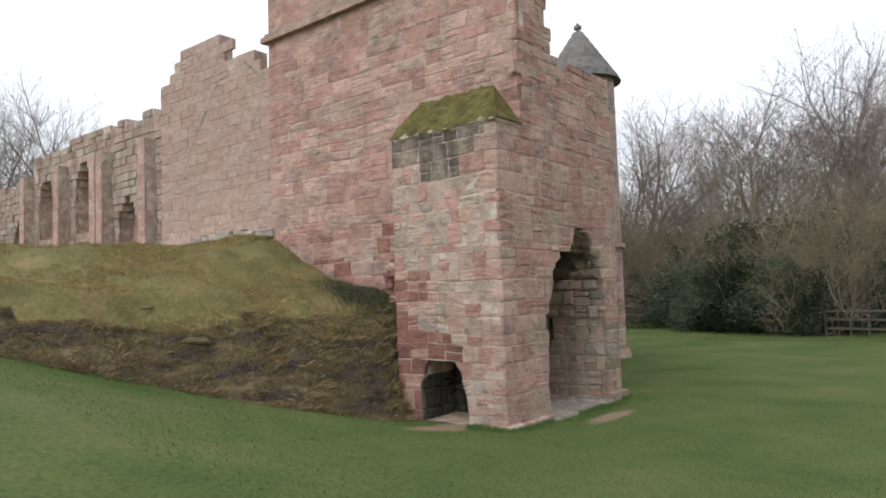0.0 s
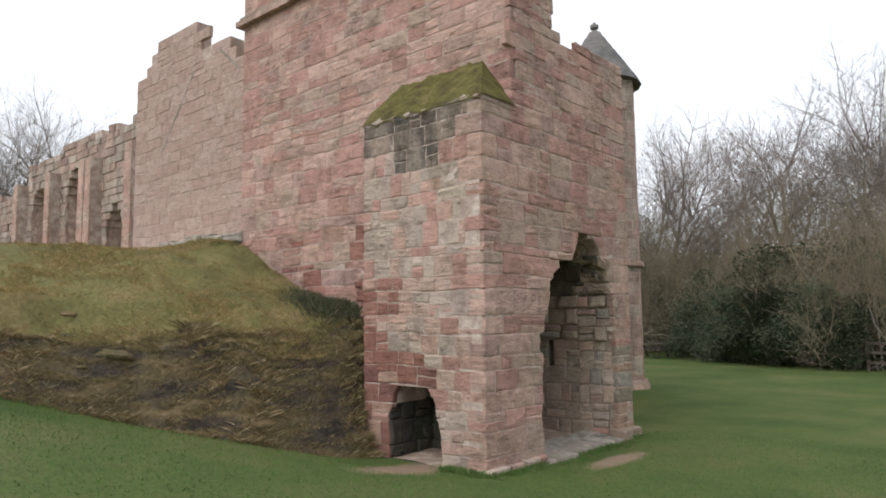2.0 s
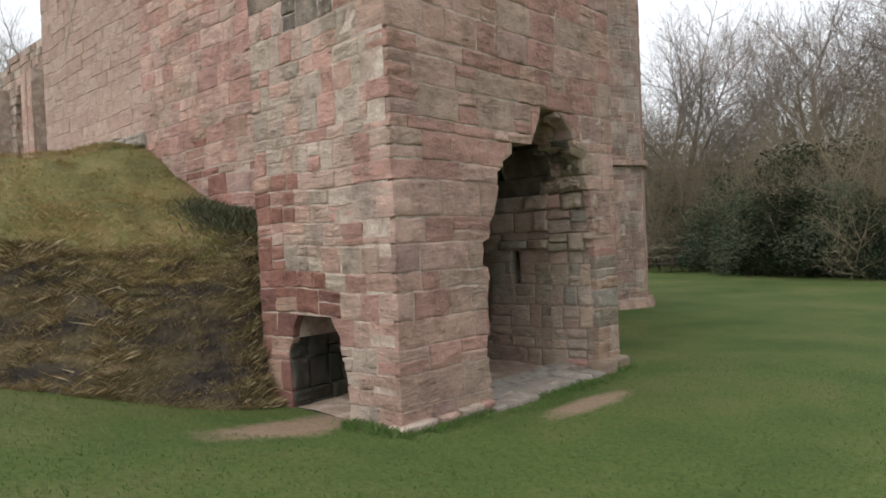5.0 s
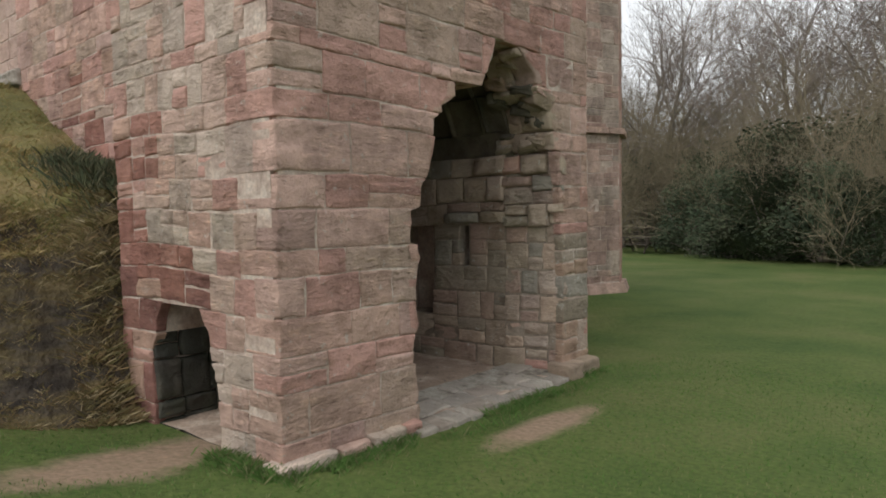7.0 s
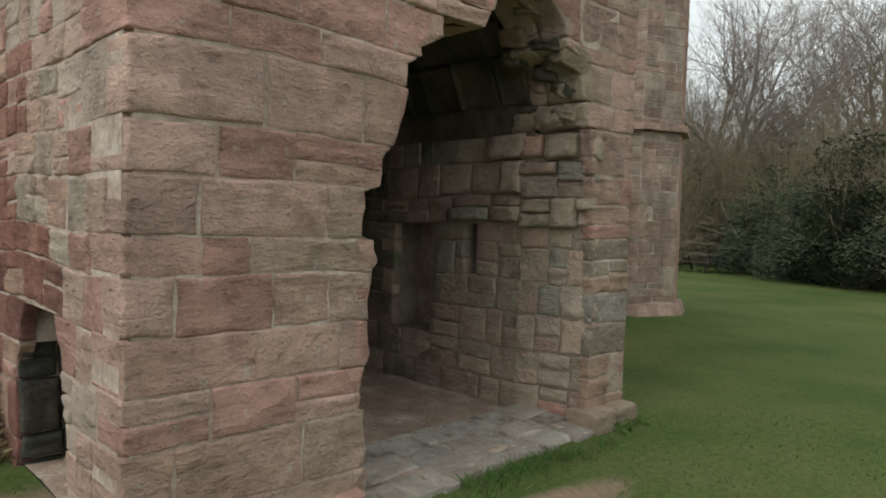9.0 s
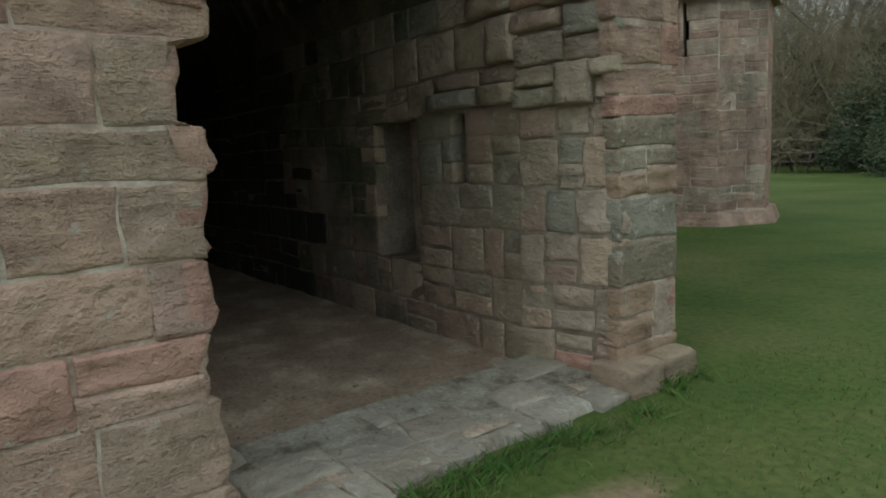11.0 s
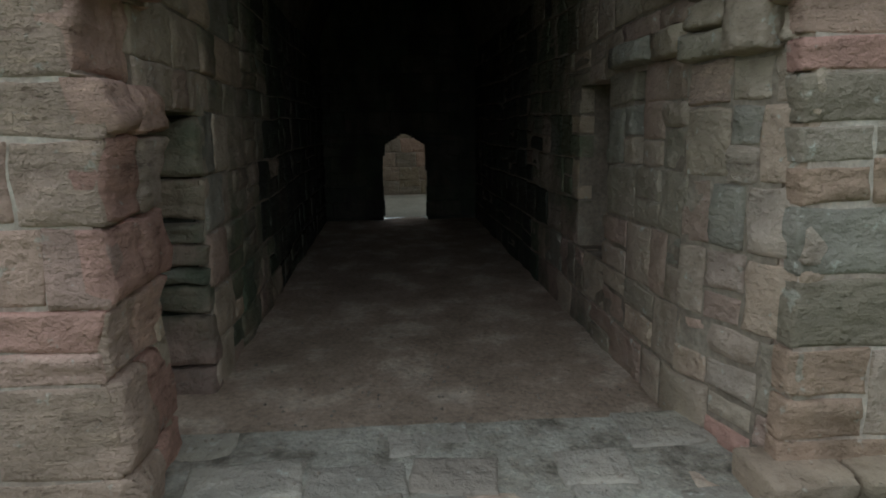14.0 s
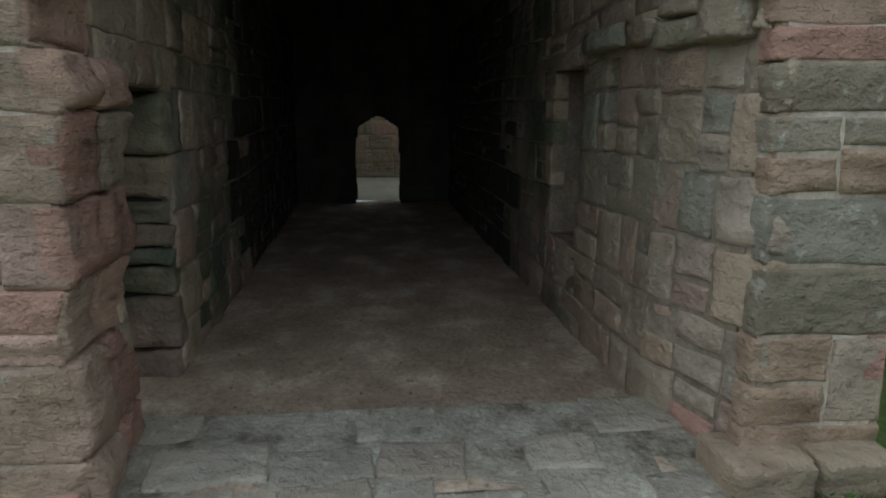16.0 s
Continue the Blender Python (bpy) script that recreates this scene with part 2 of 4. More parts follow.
def rows_of(size, edge, inner, fine):
    """Grid lines across a stone: close at the two worn edges, even between."""
    a = size / 2
    lines = [-a, -a + edge] if not fine else [-a, -a + edge * 0.3, -a + edge]
    mid = [-a + edge + (size - 2 * edge) * i / (inner + 1) for i in range(1, inner + 1)]
    return lines + mid + [-v for v in reversed(lines)]


def stone_geo(rng, w, h, out, back=0.09, rough=1.0, fine=True):
    """One weathered stone of width w and height h about its own centre: rounded, wavering edges and an uneven face."""
    r = min(w, h)
    edge, k = 0.010 + 0.022 * r * (rough if fine else 0.4), rng.uniform(0, 90)
    edge = min(edge, r * 0.3)
    us, vs = rows_of(w, edge, 3 if fine else 1, fine), rows_of(h, edge, 4 if fine else 0, fine)
    nx, ny = len(us), len(vs)
    ring = (0.0, 0.68, 1.0) if fine else (0.08, 1.0)
    v, f = [], []
    for i, x in enumerate(us):
        for j, y in enumerate(vs):
            q = min(i, j, nx - 1 - i, ny - 1 - j)
            lift = ring[min(q, len(ring) - 1)]
            n = rough * (0.014 * noise.noise((x * 2 + k, y * 15, k)) + 0.012 * noise.noise((x * 6, y * 6 + k, k)) + 0.006 * noise.noise((x * 14, y * 18 + k, k)))
            corner = (0.035 if fine else 0.03) if i in (0, nx - 1) and j in (0, ny - 1) else 0.0
            wx = 0.012 * rough * noise.noise((y * 7, k, 1.7 + (x > 0)))
            wy = 0.010 * rough * noise.noise((x * 6, k, 4.7 + (y > 0)))
            zf = out * lift + n * (0.35 + 0.65 * lift)
            v.append((x * (1 - corner) + wx, y * (1 - corner) + wy, max(zf, 0.6 * out) if lift > 0.6 else max(zf, -0.004)))
    for i in range(nx - 1):
        for j in range(ny - 1):
            p = i * ny + j
            f.append((p, p + ny, p + ny + 1, p + 1))
    rim = [i * ny for i in range(nx)] + [(nx - 1) * ny + j for j in range(1, ny)] + [i * ny + ny - 1 for i in range(nx - 2, -1, -1)] + [j for j in range(ny - 2, 0, -1)]
    o = len(v)
    for q in rim:
        v.append((v[q][0], v[q][1], -back))
    m = len(rim)
    for q in range(m):
        f.append((rim[q], o + q, o + (q + 1) % m, rim[(q + 1) % m]))
    return v, f


def courses(seed, z0, z1, lo, hi):
    rng = random.Random(seed)
    zs = [z0]
    while zs[-1] < z1 - 0.02:
        step = rng.uniform(lo, hi)
        zs.append(z1 if z1 - zs[-1] - step < lo * 0.6 else zs[-1] + step)
    return zs


def masonry(name, parent, O, U, V, ulen, zs, width, mat, mat_far, holes=None, top=None, near=None, out=0.010,
            rough=1.0, thick=0.0, core_mat=None, core_holes=None, seed=1, joint=0.011, bulge=None, pick=None, over=(0.0, 0.0), trim=(0.0, 0.0), quoin=None, edge=None, flush=0.004):
    """Coursed stonework on the plane through O spanned by U and V. Stones for which near(u, v) holds are parts; the rest are one joined part."""
    rng = random.Random(seed)
    O, U, V = Vector(O), Vector(U), Vector(V)
    Nn = U.cross(V)
    M = Matrix((U, V, Nn)).transposed()
    far, core = Soup(), Soup()
    count = 0
    for z0, z1 in zip(zs, zs[1:]):
        zm = (z0 + z1) / 2
        spans = [(-over[0], ulen + over[1])]
        for hole in (holes(zm) if holes else ()):
            if not edge:
                hole = (hole[0] + rng.uniform(-0.04, 0.03), hole[1] + rng.uniform(-0.03, 0.04))
            cut = []
            for a, b in spans:
                if hole[0] > a:
                    cut.append((a, min(b, hole[0])))
                if hole[1] < b:
                    cut.append((max(a, hole[1]), b))
            spans = [s for s in cut if s[1] - s[0] > 0.02]
        for a, b in spans:
            u = a
            while u < b - 0.01:
                w = rng.uniform(*width)
                if b - u - w < width[0] * 0.55:
                    w = b - u
                mid = u + w / 2
                if not (top and zm > top(mid)):
                    rows = ((z0, z1),)
                    if z1 - z0 > 0.27 and rng.random() < (0.4 if w < 0.5 else 0.1):
                        k = z0 + (z1 - z0) * rng.uniform(0.4, 0.6)
                        rows = ((z0, k), (k, z1))
                    for y0, y1 in rows:
                        d = out * rng.uniform(0.65, 1.8) + (bulge(mid, zm, rng) if bulge else 0)
                        is_near = near and count < 300 and near(mid, zm)
                        gap = joint * rng.choice((0.15, 0.5, 1.0, 1.6))
                        v, f = stone_geo(rng, w - gap * rng.uniform(0.6, 1.4), y1 - y0 - gap * rng.uniform(0.6, 1.4), d, rough=rough, fine=bool(is_near), back=quoin(zm) if quoin and u <= 0 else 0.09)
                        cu, cv = mid, (y0 + y1) / 2
                        v = [(p[0] + 0.03 * noise.noise(((cu + p[0]) * 1.1, (cv + p[1]) * 0.9, seed)),
                              p[1] + 0.05 * noise.noise(((cu + p[0]) * 0.8, (cv + p[1]) * 0.7, seed + 7.3)), p[2]) for p in v]
                        if edge:
                            # stones beside an opening follow its ragged outline
                            lo_m, hi_m = edge(zm)
                            if abs(u + w - lo_m) < 0.001:
                                v = [(p[0] + max(0.0, p[0] / w + 0.5) * (edge(cv + p[1])[0] - lo_m), p[1], p[2]) for p in v]
                            elif abs(u - hi_m) < 0.001:
                                v = [(p[0] + max(0.0, 0.5 - p[0] / w) * (edge(cv + p[1])[1] - hi_m), p[1], p[2]) for p in v]
                        c = O + U * cu + V * cv
                        tilt = Matrix.Rotation(rng.uniform(-0.008, 0.008) * rough, 3, "Z")
                        if is_near:
                            count += 1
                            me = mesh_of("stone", v, f, True)
                            ob = part_mesh("stone", me, pick(mid, zm, rng) if pick else mat, parent)
                            ob.matrix_local = Matrix.Translation(c) @ (M @ tilt).to_4x4()
                        else:
                            far.add([c + M @ (tilt @ Vector(p)) for p in v], f)
                u += w
        if thick:
            spans = [(trim[0], ulen - trim[1])]
            for hole in ((core_holes or holes)(zm) if (core_holes or holes) else ()):
                if edge:
                    ends = [edge(z0 + (z1 - z0) * q / 6) for q in range(7)]
                    hole = (min([hole[0]] + [e[0] for e in ends]) - 0.02, max([hole[1]] + [e[1] for e in ends]) + 0.02)
                cut = []
                for a, b in spans:
                    if hole[0] > a:
                        cut.append((a, min(b, hole[0] - 0.015)))
                    if hole[1] < b:
                        cut.append((max(a, hole[1] + 0.015), b))
                spans = [s for s in cut if s[1] - s[0] > 0.02]
            for a, b in spans:
                n = max(1, int((b - a) / 0.8)) if top else 1
                for i in range(n):
                    p, q = a + (b - a) * i / n, a + (b - a) * (i + 1) / n
                    if top and zm > top((p + q) / 2):
                        continue
                    corners = [O + U * s + V * t - Nn * d for d in (thick, -flush) for s, t in ((p, z0), (q, z0), (q, z1), (p, z1))]
                    core.add(corners, [(3, 2, 1, 0), (4, 5, 6, 7), (0, 1, 5, 4), (1, 2, 6, 5), (2, 3, 7, 6), (3, 0, 4, 7)])
    if far.v:
        far.obj("upper_masonry", mat_far, parent, "", "stuff")
    if core.v:
        core.obj("mortar_core", core_mat or M_MORTAR, parent)


# ---- ground and mound ----
def smooth01(a, b, x):
    t = min(1.0, max(0.0, (x - a) / (b - a)))
    return t * t * (3 - 2 * t)


def softplus(x, k):
    return k * math.log1p(math.exp(max(-40.0, min(40.0, x / k))))


def lawn_z(x, y):
    lift = 1 + 0.16 * max(0.0, min(14.0, -x - 1))
    fall = 0.105 * softplus(min(10 - y, 14.0), 0.5)
    z = fall * lift
    z += 0.03 * noise.noise((x * 0.3, y * 0.3, 0)) * smooth01(0, 3, abs(x + 7) + abs(y - 12) - 2)
    far = math.hypot(x + 8, y - 12)
    z += 0.012 * max(0, far - 32) if y > 20 else 0
    return z


def mound_in(x, y):
    foot = -9.3 - 0.55 * max(0.0, 9.5 - y)
    return (foot - x) * 0.876


def ground_z(x, y):
    z = lawn_z(x, y)
    d = mound_in(x, y)
    if d > 0 and y < 15:
        wob = 0.25 * noise.noise((x * 0.55, y * 0.55, 3.3))
        near_wall = smooth01(9.6, 11.0, y)
        up = 1.15 + 0.6 * min(d, 5.0) + 0.02 * max(0.0, d - 5.0) + 0.45 * near_wall * smooth01(3.5, 1.0, d)
        up += (1 - near_wall) * (0.55 * min(z, 2.2) * smooth01(4.5, 0.0, d) - 0.25 * smooth01(2.0, 5.0, d))
        up -= 0.6 * smooth01(8.5, 6.0, y) * (smooth01(0.6, 1.0, d) - smooth01(1.7, 2.2, d + 0.5 * noise.noise((x * .6, y * .6, 9))))
        k = smooth01(0.0, 0.75, d + wob)
        rough = 0.16 * noise.noise((x * 1.3, y * 1.3, 1.1)) + 0.11 * noise.noise((x * 3.2, y * 3.2, 2.0)) + 0.05 * noise.noise((x * 8, y * 8, 5.0))
        z = z + k * max(0.0, up - z) + rough * smooth01(0.0, 0.3, d) * (1.3 - smooth01(0.8, 2.0, d))
        band = smooth01(0.05, 0.25, d) * smooth01(1.6, 0.9, d)
        step = 0.3 + 0.08 * noise.noise((x, y, 4))
        zq = (math.floor(z / step) + smooth01(0.35, 0.65, z / step % 1)) * step
        z += 0.5 * band * (zq - z)
        z += (0.1 * noise.noise((x * 0.8, y * 0.8, 7.0)) + 0.07 * noise.noise((x * 2.6, y * 2.6, 3.0))) * smooth01(0.5, 1.5, d)
    return z


def heightfield(name, xs, ys, zf, material, parent=None, keep=None):
    v, f, idx = [], [], {}
    for i, x in enumerate(xs):
        for j, y in enumerate(ys):
            idx[i, j] = len(v)
            v.append((x, y, zf(x, y)))
    for i in range(len(xs) - 1):
        for j in range(len(ys) - 1):
            if keep and not keep((xs[i] + xs[i + 1]) / 2, (ys[j] + ys[j + 1]) / 2):
                continue
            f.append((idx[i, j], idx[i + 1, j], idx[i + 1, j + 1], idx[i, j + 1]))
    return part_mesh(name, mesh_of(name, v, f, True), material, parent)


def span(a, b, step):
    n = max(1, int(round((b - a) / step)))
    return [a + (b - a) * i / n for i in range(n + 1)]


def ground_mat():
    m, N, L, b = mat_base("lawn")
    g = ramp(N, [(0.3, (0.055, 0.092, 0.022)), (0.5, (0.086, 0.118, 0.031)), (0.72, (0.135, 0.14, 0.052))])
    L.new(noise_at(N, L, 0.45, 6), g.inputs[0])
    f = noise_at(N, L, 18, 4)
    s = ramp(N, [(0.3, (0.55, 0.6, 0.5)), (0.55, (1, 1, 1)), (0.8, (1.4, 1.3, 1.2))])
    L.new(f, s.inputs[0])
    c = mix(N, L, "MULTIPLY", 0.8, g.outputs[0], s.outputs[0])
    # trodden bare patches before the two openings
    for (cx, cy), (rx, ry), turn in (((-6.25, 12.75), (0.22, 0.85), -3), ((-8.1, 9.7), (0.4, 1.2), 14)):
        geo = N.new("ShaderNodeNewGeometry")
        mp = N.new("ShaderNodeMapping")
        mp.vector_type = "TEXTURE"
        mp.inputs["Location"].default_value = (cx, cy, 0)
        mp.inputs["Rotation"].default_value = (0, 0, radians(turn))
        mp.inputs["Scale"].default_value = (rx, ry, 60)
        ln = N.new("ShaderNodeVectorMath")
        ln.operation = "LENGTH"
        L.new(geo.outputs["Position"], mp.inputs[0])
        L.new(mp.outputs[0], ln.inputs[0])
        ad = N.new("ShaderNodeMath")
        ad.operation = "ADD"
        L.new(ln.outputs["Value"], ad.inputs[0])
        L.new(noise_at(N, L, 3.5, 5), ad.inputs[1])
        inv = N.new("ShaderNodeMapRange")
        inv.inputs[1].default_value, inv.inputs[2].default_value = 1.75, 1.15
        L.new(ad.outputs[0], inv.inputs[0])
        c = mix(N, L, "MIX", inv.outputs[0], c, mix(N, L, "MULTIPLY", 0.7, (0.28, 0.2, 0.14), s.outputs[0]))
    L.new(c, b.inputs["Base Color"])
    bump(N, L, b, [(noise_at(N, L, 5, 5), 0.5, 0.05), (f, 0.6, 0.02)])
    return m


M_LAWN = ground_mat()
M_SLOPE_SOIL = earth_mat("mound_turf", [(0.3, (0.11, 0.11, 0.042)), (0.5, (0.17, 0.155, 0.06)), (0.7, (0.27, 0.20, 0.10))], 0.9, 12, 0.08)
M_BANK = earth_mat("rough_bank", [(0.32, (0.045, 0.037, 0.031)), (0.45, (0.095, 0.077, 0.058)), (0.56, (0.155, 0.12, 0.062)), (0.7, (0.28, 0.21, 0.12))], 1.4, 14, 0.2, (0.7, 0.7, 2.6))


def no_hole(x, y):
    # the passage and the yard behind it have floors of their own
    return not ((-26.0 < x < -7.0 and 11.35 < y < 14.9) or (-9.75 < x < -7.0 and 10.42 < y < 12) or (-20.5 < x < -15.9 and 10.5 < y < 20))


xs = sorted(set([-900, -300, -120, -70, -50] + span(-40, -14, 0.8) + span(-14, -9.2, 0.075) + span(-9.2, -7.0, 0.14) + span(-7.0, 3, 0.4) + span(3, 40, 3) + [70, 120, 300, 900]))
ys = sorted(set([-900, -300, -100, -50] + span(-30, 2, 1.5) + span(2, 12, 0.1) + span(12, 15, 0.25) + span(15, 60, 1.5) + [100, 300, 900]))
ground = heightfield("ground", xs, ys, ground_z, M_LAWN, None, no_hole)
tagged(ground, "short green grass lawn sloping to the ruin", "lawn", "", "structure")
ground.data.materials.append(M_BANK)
ground.data.materials.append(M_SLOPE_SOIL)
for p in ground.data.polygons:
    c = p.center
    d = mound_in(c.x, c.y)
    if c.y < 12 and d > 0.03 and d < 5.5 + 1.5 * noise.noise((c.x * .4, c.y * .4, 0)) and c.x > -40:
        p.material_index = 1 if d < 1.1 + 0.5 * noise.noise((c.x, c.y, 1)) else 2



def rock(rng, size):
    bm = bmesh.new()
    bmesh.ops.create_icosphere(bm, subdivisions=2, radius=1.0)
    k = rng.uniform(0, 50)
    for v in bm.verts:
        n = 1 + 0.35 * noise.noise(v.co * 1.3 + Vector((k, 0, 0))) + 0.15 * noise.noise(v.co * 4 + Vector((k, 3, 0)))
        v.co = Vector((v.co.x * size * 1.7 * n, v.co.y * size * 0.7 * n, (round(v.co.z * 2.5) / 2.5 * 0.7 + v.co.z * 0.3) * size * 0.55 * n))
    return bm


rng = random.Random(14)
for k in range(14):
    y = rng.uniform(3.0, 9.9)
    d = rng.choice((rng.uniform(0.2, 0.75), rng.uniform(0.2, 0.75), rng.uniform(1.6, 2.1)))
    if d > 1 and y > 7.5:
        continue
    x = -9.3 - 0.55 * max(0.0, 9.5 - y) - d / 0.876
    r = part("rock", rock(rng, rng.uniform(0.10, 0.22)), M_ROCK, None)
    tagged(r, "dark mossy rock bedded in the grassy bank", "rock", "rocks in the bank")
    r.matrix_world = pose(x, y, ground_z(x, y) - 0.1, rng.uniform(-8, 8), rng.uniform(-10, 10), 61 + rng.uniform(-10, 10))

for x, y, z, size, turn in ((-10.2, 9.75, 0.5, 0.62, 80), (-10.4, 9.2, 0.3, 0.6, 66), (-10.3, 9.55, 1.05, 0.5, 72), (-11.05, 7.9, 0.7, 0.5, 60), (-12.0, 6.0, 1.45, 0.45, 61)):
    r = part("rock_outcrop", rock(rng, size), M_ROCK, None)
    tagged(r, "large ochre mossy rock face in the foot of the bank", "rock", "rock faces in the bank")
    r.matrix_world = pose(x, y, z, 0, 0, turn)

# ---- gate tower ----
FX, BY, WY, NY = -7.12, 10.36, 11.2, 15.08
ZS = courses(11, -0.35, 10.7, 0.2, 0.4)
for zk in (1.76, 2.08, 2.36, 3.33, 3.86):
    ZS[min(range(len(ZS)), key=lambda i: abs(ZS[i] - zk))] = zk
# outline of the broken archway, height against y
LEFT_JAMB = ((-9, 11.90), (0.4, 11.88), (0.78, 11.83), (1.0, 11.90), (1.35, 11.87), (1.6, 11.92), (1.75, 11.88), (1.77, 11.82), (2.06, 11.83), (2.09, 11.96), (2.31, 11.97),
             (2.37, 12.07), (2.71, 12.17), (2.94, 12.18), (2.97, 12.26), (3.1, 12.27), (3.14, 12.46), (3.325, 12.48), (3.335, 12.93), (3.87, 13.19))
RIGHT_JAMB = ((-9, 14.50), (1.55, 14.47), (2.36, 14.43), (2.65, 14.37), (3.01, 14.30), (3.32, 14.20), (3.4, 13.97), (3.6, 13.94), (3.76, 13.72), (3.87, 13.63))


def step_at(rows, z):
    """The value at height z on an outline of (height, value) points."""
    for (a, p), (b, q) in zip(rows, rows[1:]):
        if z <= b:
            return p + (q - p) * max(0.0, z - a) / (b - a) if a > -9 else q
    return rows[-1][1]


def gate_edge(z):
    return step_at(LEFT_JAMB, z) - BY, step_at(RIGHT_JAMB, z) - BY


def gate_hole(z):
    return [gate_edge(z)] if z < 3.86 else []


def front_top(u):
    y = u + BY
    if y < WY:
        return 5.76
    return (10.6 if y < 12.33 else 7.4 - 0.06 * math.sin(y * 3)) + 0.2 * noise.noise((y * 2, 0, 0))


def quoin_at(z):
    k = sum(1 for q in ZS if q < z)
    return 0.3 + 0.16 * (k % 2) + 0.05 * math.sin(k * 3.7)


front = empty("wall_gate_front", "pink sandstone gate wall with a ragged broken archway", "wall", "structure")
masonry("front", front, (FX, BY, 0), (0, 1, 0), (0, 0, 1), NY - BY, ZS, (0.26, 0.85), M_PINK, M_PINK_I, gate_hole, front_top,
        near=lambda u, v: True, thick=0.62, seed=21, over=(0.012, 0.02), quoin=quoin_at, trim=(0.03, 0.03), edge=gate_edge, rough=1.5,
        pick=lambda u, v, r: r.choice((M_DULL, M_PIER, M_PIER)) if u > 4.0 and v < 1.9 else M_PINK)

SD_L, SD_R = -9.12, -8.0


SMALL_L = ((-9, -9.15), (0.8, -9.13), (0.92, -9.05), (1.1, -9.02), (1.25, -8.9))
SMALL_R = ((-9, -7.97), (0.3, -7.98), (0.7, -8.03), (0.76, -8.08), (1.02, -8.13), (1.25, -8.3))


def small_edge(z):
    return step_at(SMALL_L, z) + 9.75, step_at(SMALL_R, z) + 9.75


def small_hole(z):
    return [small_edge(z)] if z < 1.24 else []


ZB = [z for z in ZS if z < 5.7] + [5.78]
ZB[min(range(len(ZB)), key=lambda i: abs(ZB[i] - 1.24))] = 1.24
butt = empty("wall_buttress", "broad stone buttress with red lower courses", "buttress", "structure")


def butt_pick(u, v, rng):
    if v > 4.9 + 0.3 * math.sin(u * 4):
        return M_BUTT_TOP
    if u < 0.75 + 0.35 * math.sin(v * 5) and v < 3.1 or (v < 1.9 and u < 1.5):
        return M_BUTT_LOW
    return M_BUTT


low = [z for z in ZB if z < 3.95]
for part_zs, sd in ((low, 31), ([z for z in ZB if z >= low[-1]], 32)):
    masonry("butt", butt, (-9.75, BY, 0), (1, 0, 0), (0, 0, 1), 9.75 + FX, part_zs, (0.2, 0.46), M_BUTT, M_PINK_I, lambda z: small_hole(z) + [(9.75 + FX - quoin_at(z), 9.0)], core_holes=small_hole, edge=small_edge,
            near=lambda u, v: True, thick=WY - BY, seed=sd, pick=butt_pick, rough=1.4, over=(0.02, 0.0), trim=(0.0, 0.05))
# doorway jambs in near-black stone: the porch's shade is painted in
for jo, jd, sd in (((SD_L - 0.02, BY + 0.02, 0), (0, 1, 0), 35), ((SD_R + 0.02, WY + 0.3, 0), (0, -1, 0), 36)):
    masonry("jamb", butt, jo, jd, (0, 0, 1), WY - BY + 0.28, [z for z in ZS if z < 1.2], (0.2, 0.4), M_DULL_SHADE, M_DULL_I, near=lambda u, v: True, out=0.03, rough=1.8, seed=sd)
masonry("butt_side", butt, (-9.75, WY, 0), (0, -1, 0), (0, 0, 1), WY - BY, ZB, (0.3, 0.5), M_BUTT, M_BUTT_LOW, seed=33)

# mossy weathering on the buttress
moss = Soup()
nx, ny = 22, 8
for i in range(nx + 1):
    for j in range(ny + 1):
        a, b = i / nx, j / ny
        x0, x1 = -9.81 + 0.1 * b, -7.08 - 0.67 * b
        moss.v.append((x0 + (x1 - x0) * a, BY - 0.04 + b * (WY - BY + 0.07), 5.78 + b * 0.95 + 0.09 * noise.noise((a * 11, b * 5, 0)) + (0.07 * noise.noise((a * 23, 3, 1)) - 0.05) * (j == 0)))
for i in range(nx):
    for j in range(ny):
        p = i * (ny + 1) + j
        moss.f.append((p, p + ny + 1, p + ny + 2, p + 1))
o = len(moss.v)
for i in range(9):
    for j in range(ny + 1):
        a, b = i / 8, j / ny
        p0, p1 = Vector((-7.08, BY - 0.04, 5.78)).lerp(Vector((-7.75, WY + 0.03, 6.73)), b), Vector((-7.08, WY + 0.03, 5.78)).lerp(Vector((-7.75, WY + 0.03, 6.73)), b)
        p = p0.lerp(p1, a)
        moss.v.append((p.x, p.y, p.z + 0.05 * noise.noise((a * 5, b * 4, 8)) * a))
for i in range(8):
    for j in range(ny):
        p = o + i * (ny + 1) + j
        moss.f.append((p, p + ny + 1, p + ny + 2, p + 1))
slope = empty("buttress_weathering", "sloping stone buttress cap grown over with yellow-green moss", "buttress cap", "structure")
moss.obj("moss_cover", M_MOSS, slope, "", "", True)
wedge = Soup()
wedge.add([(-9.78, BY - 0.02, 5.7), (-7.1, BY - 0.02, 5.7), (-7.1, WY + 0.02, 5.7), (-9.78, WY + 0.02, 5.7),
           (-9.78, BY - 0.02, 5.76), (-7.1, BY - 0.02, 5.76), (-7.78, WY + 0.02, 6.66), (-9.72, WY + 0.02, 6.66)],
          [(3, 2, 1, 0), (4, 5, 6, 7), (0, 1, 5, 4), (1, 2, 6, 5), (2, 3, 7, 6), (3, 0, 4, 7)])
wedge.obj("cap_stone", M_BUTT, slope)

# main south wall of the tower
south = empty("wall_tower_south", "tall red and pink sandstone tower wall", "wall", "structure")


def south_holes(z):
    return [(15.0 - 9.72, 15.0 - FX - 0.001)] if z < 5.6 else []


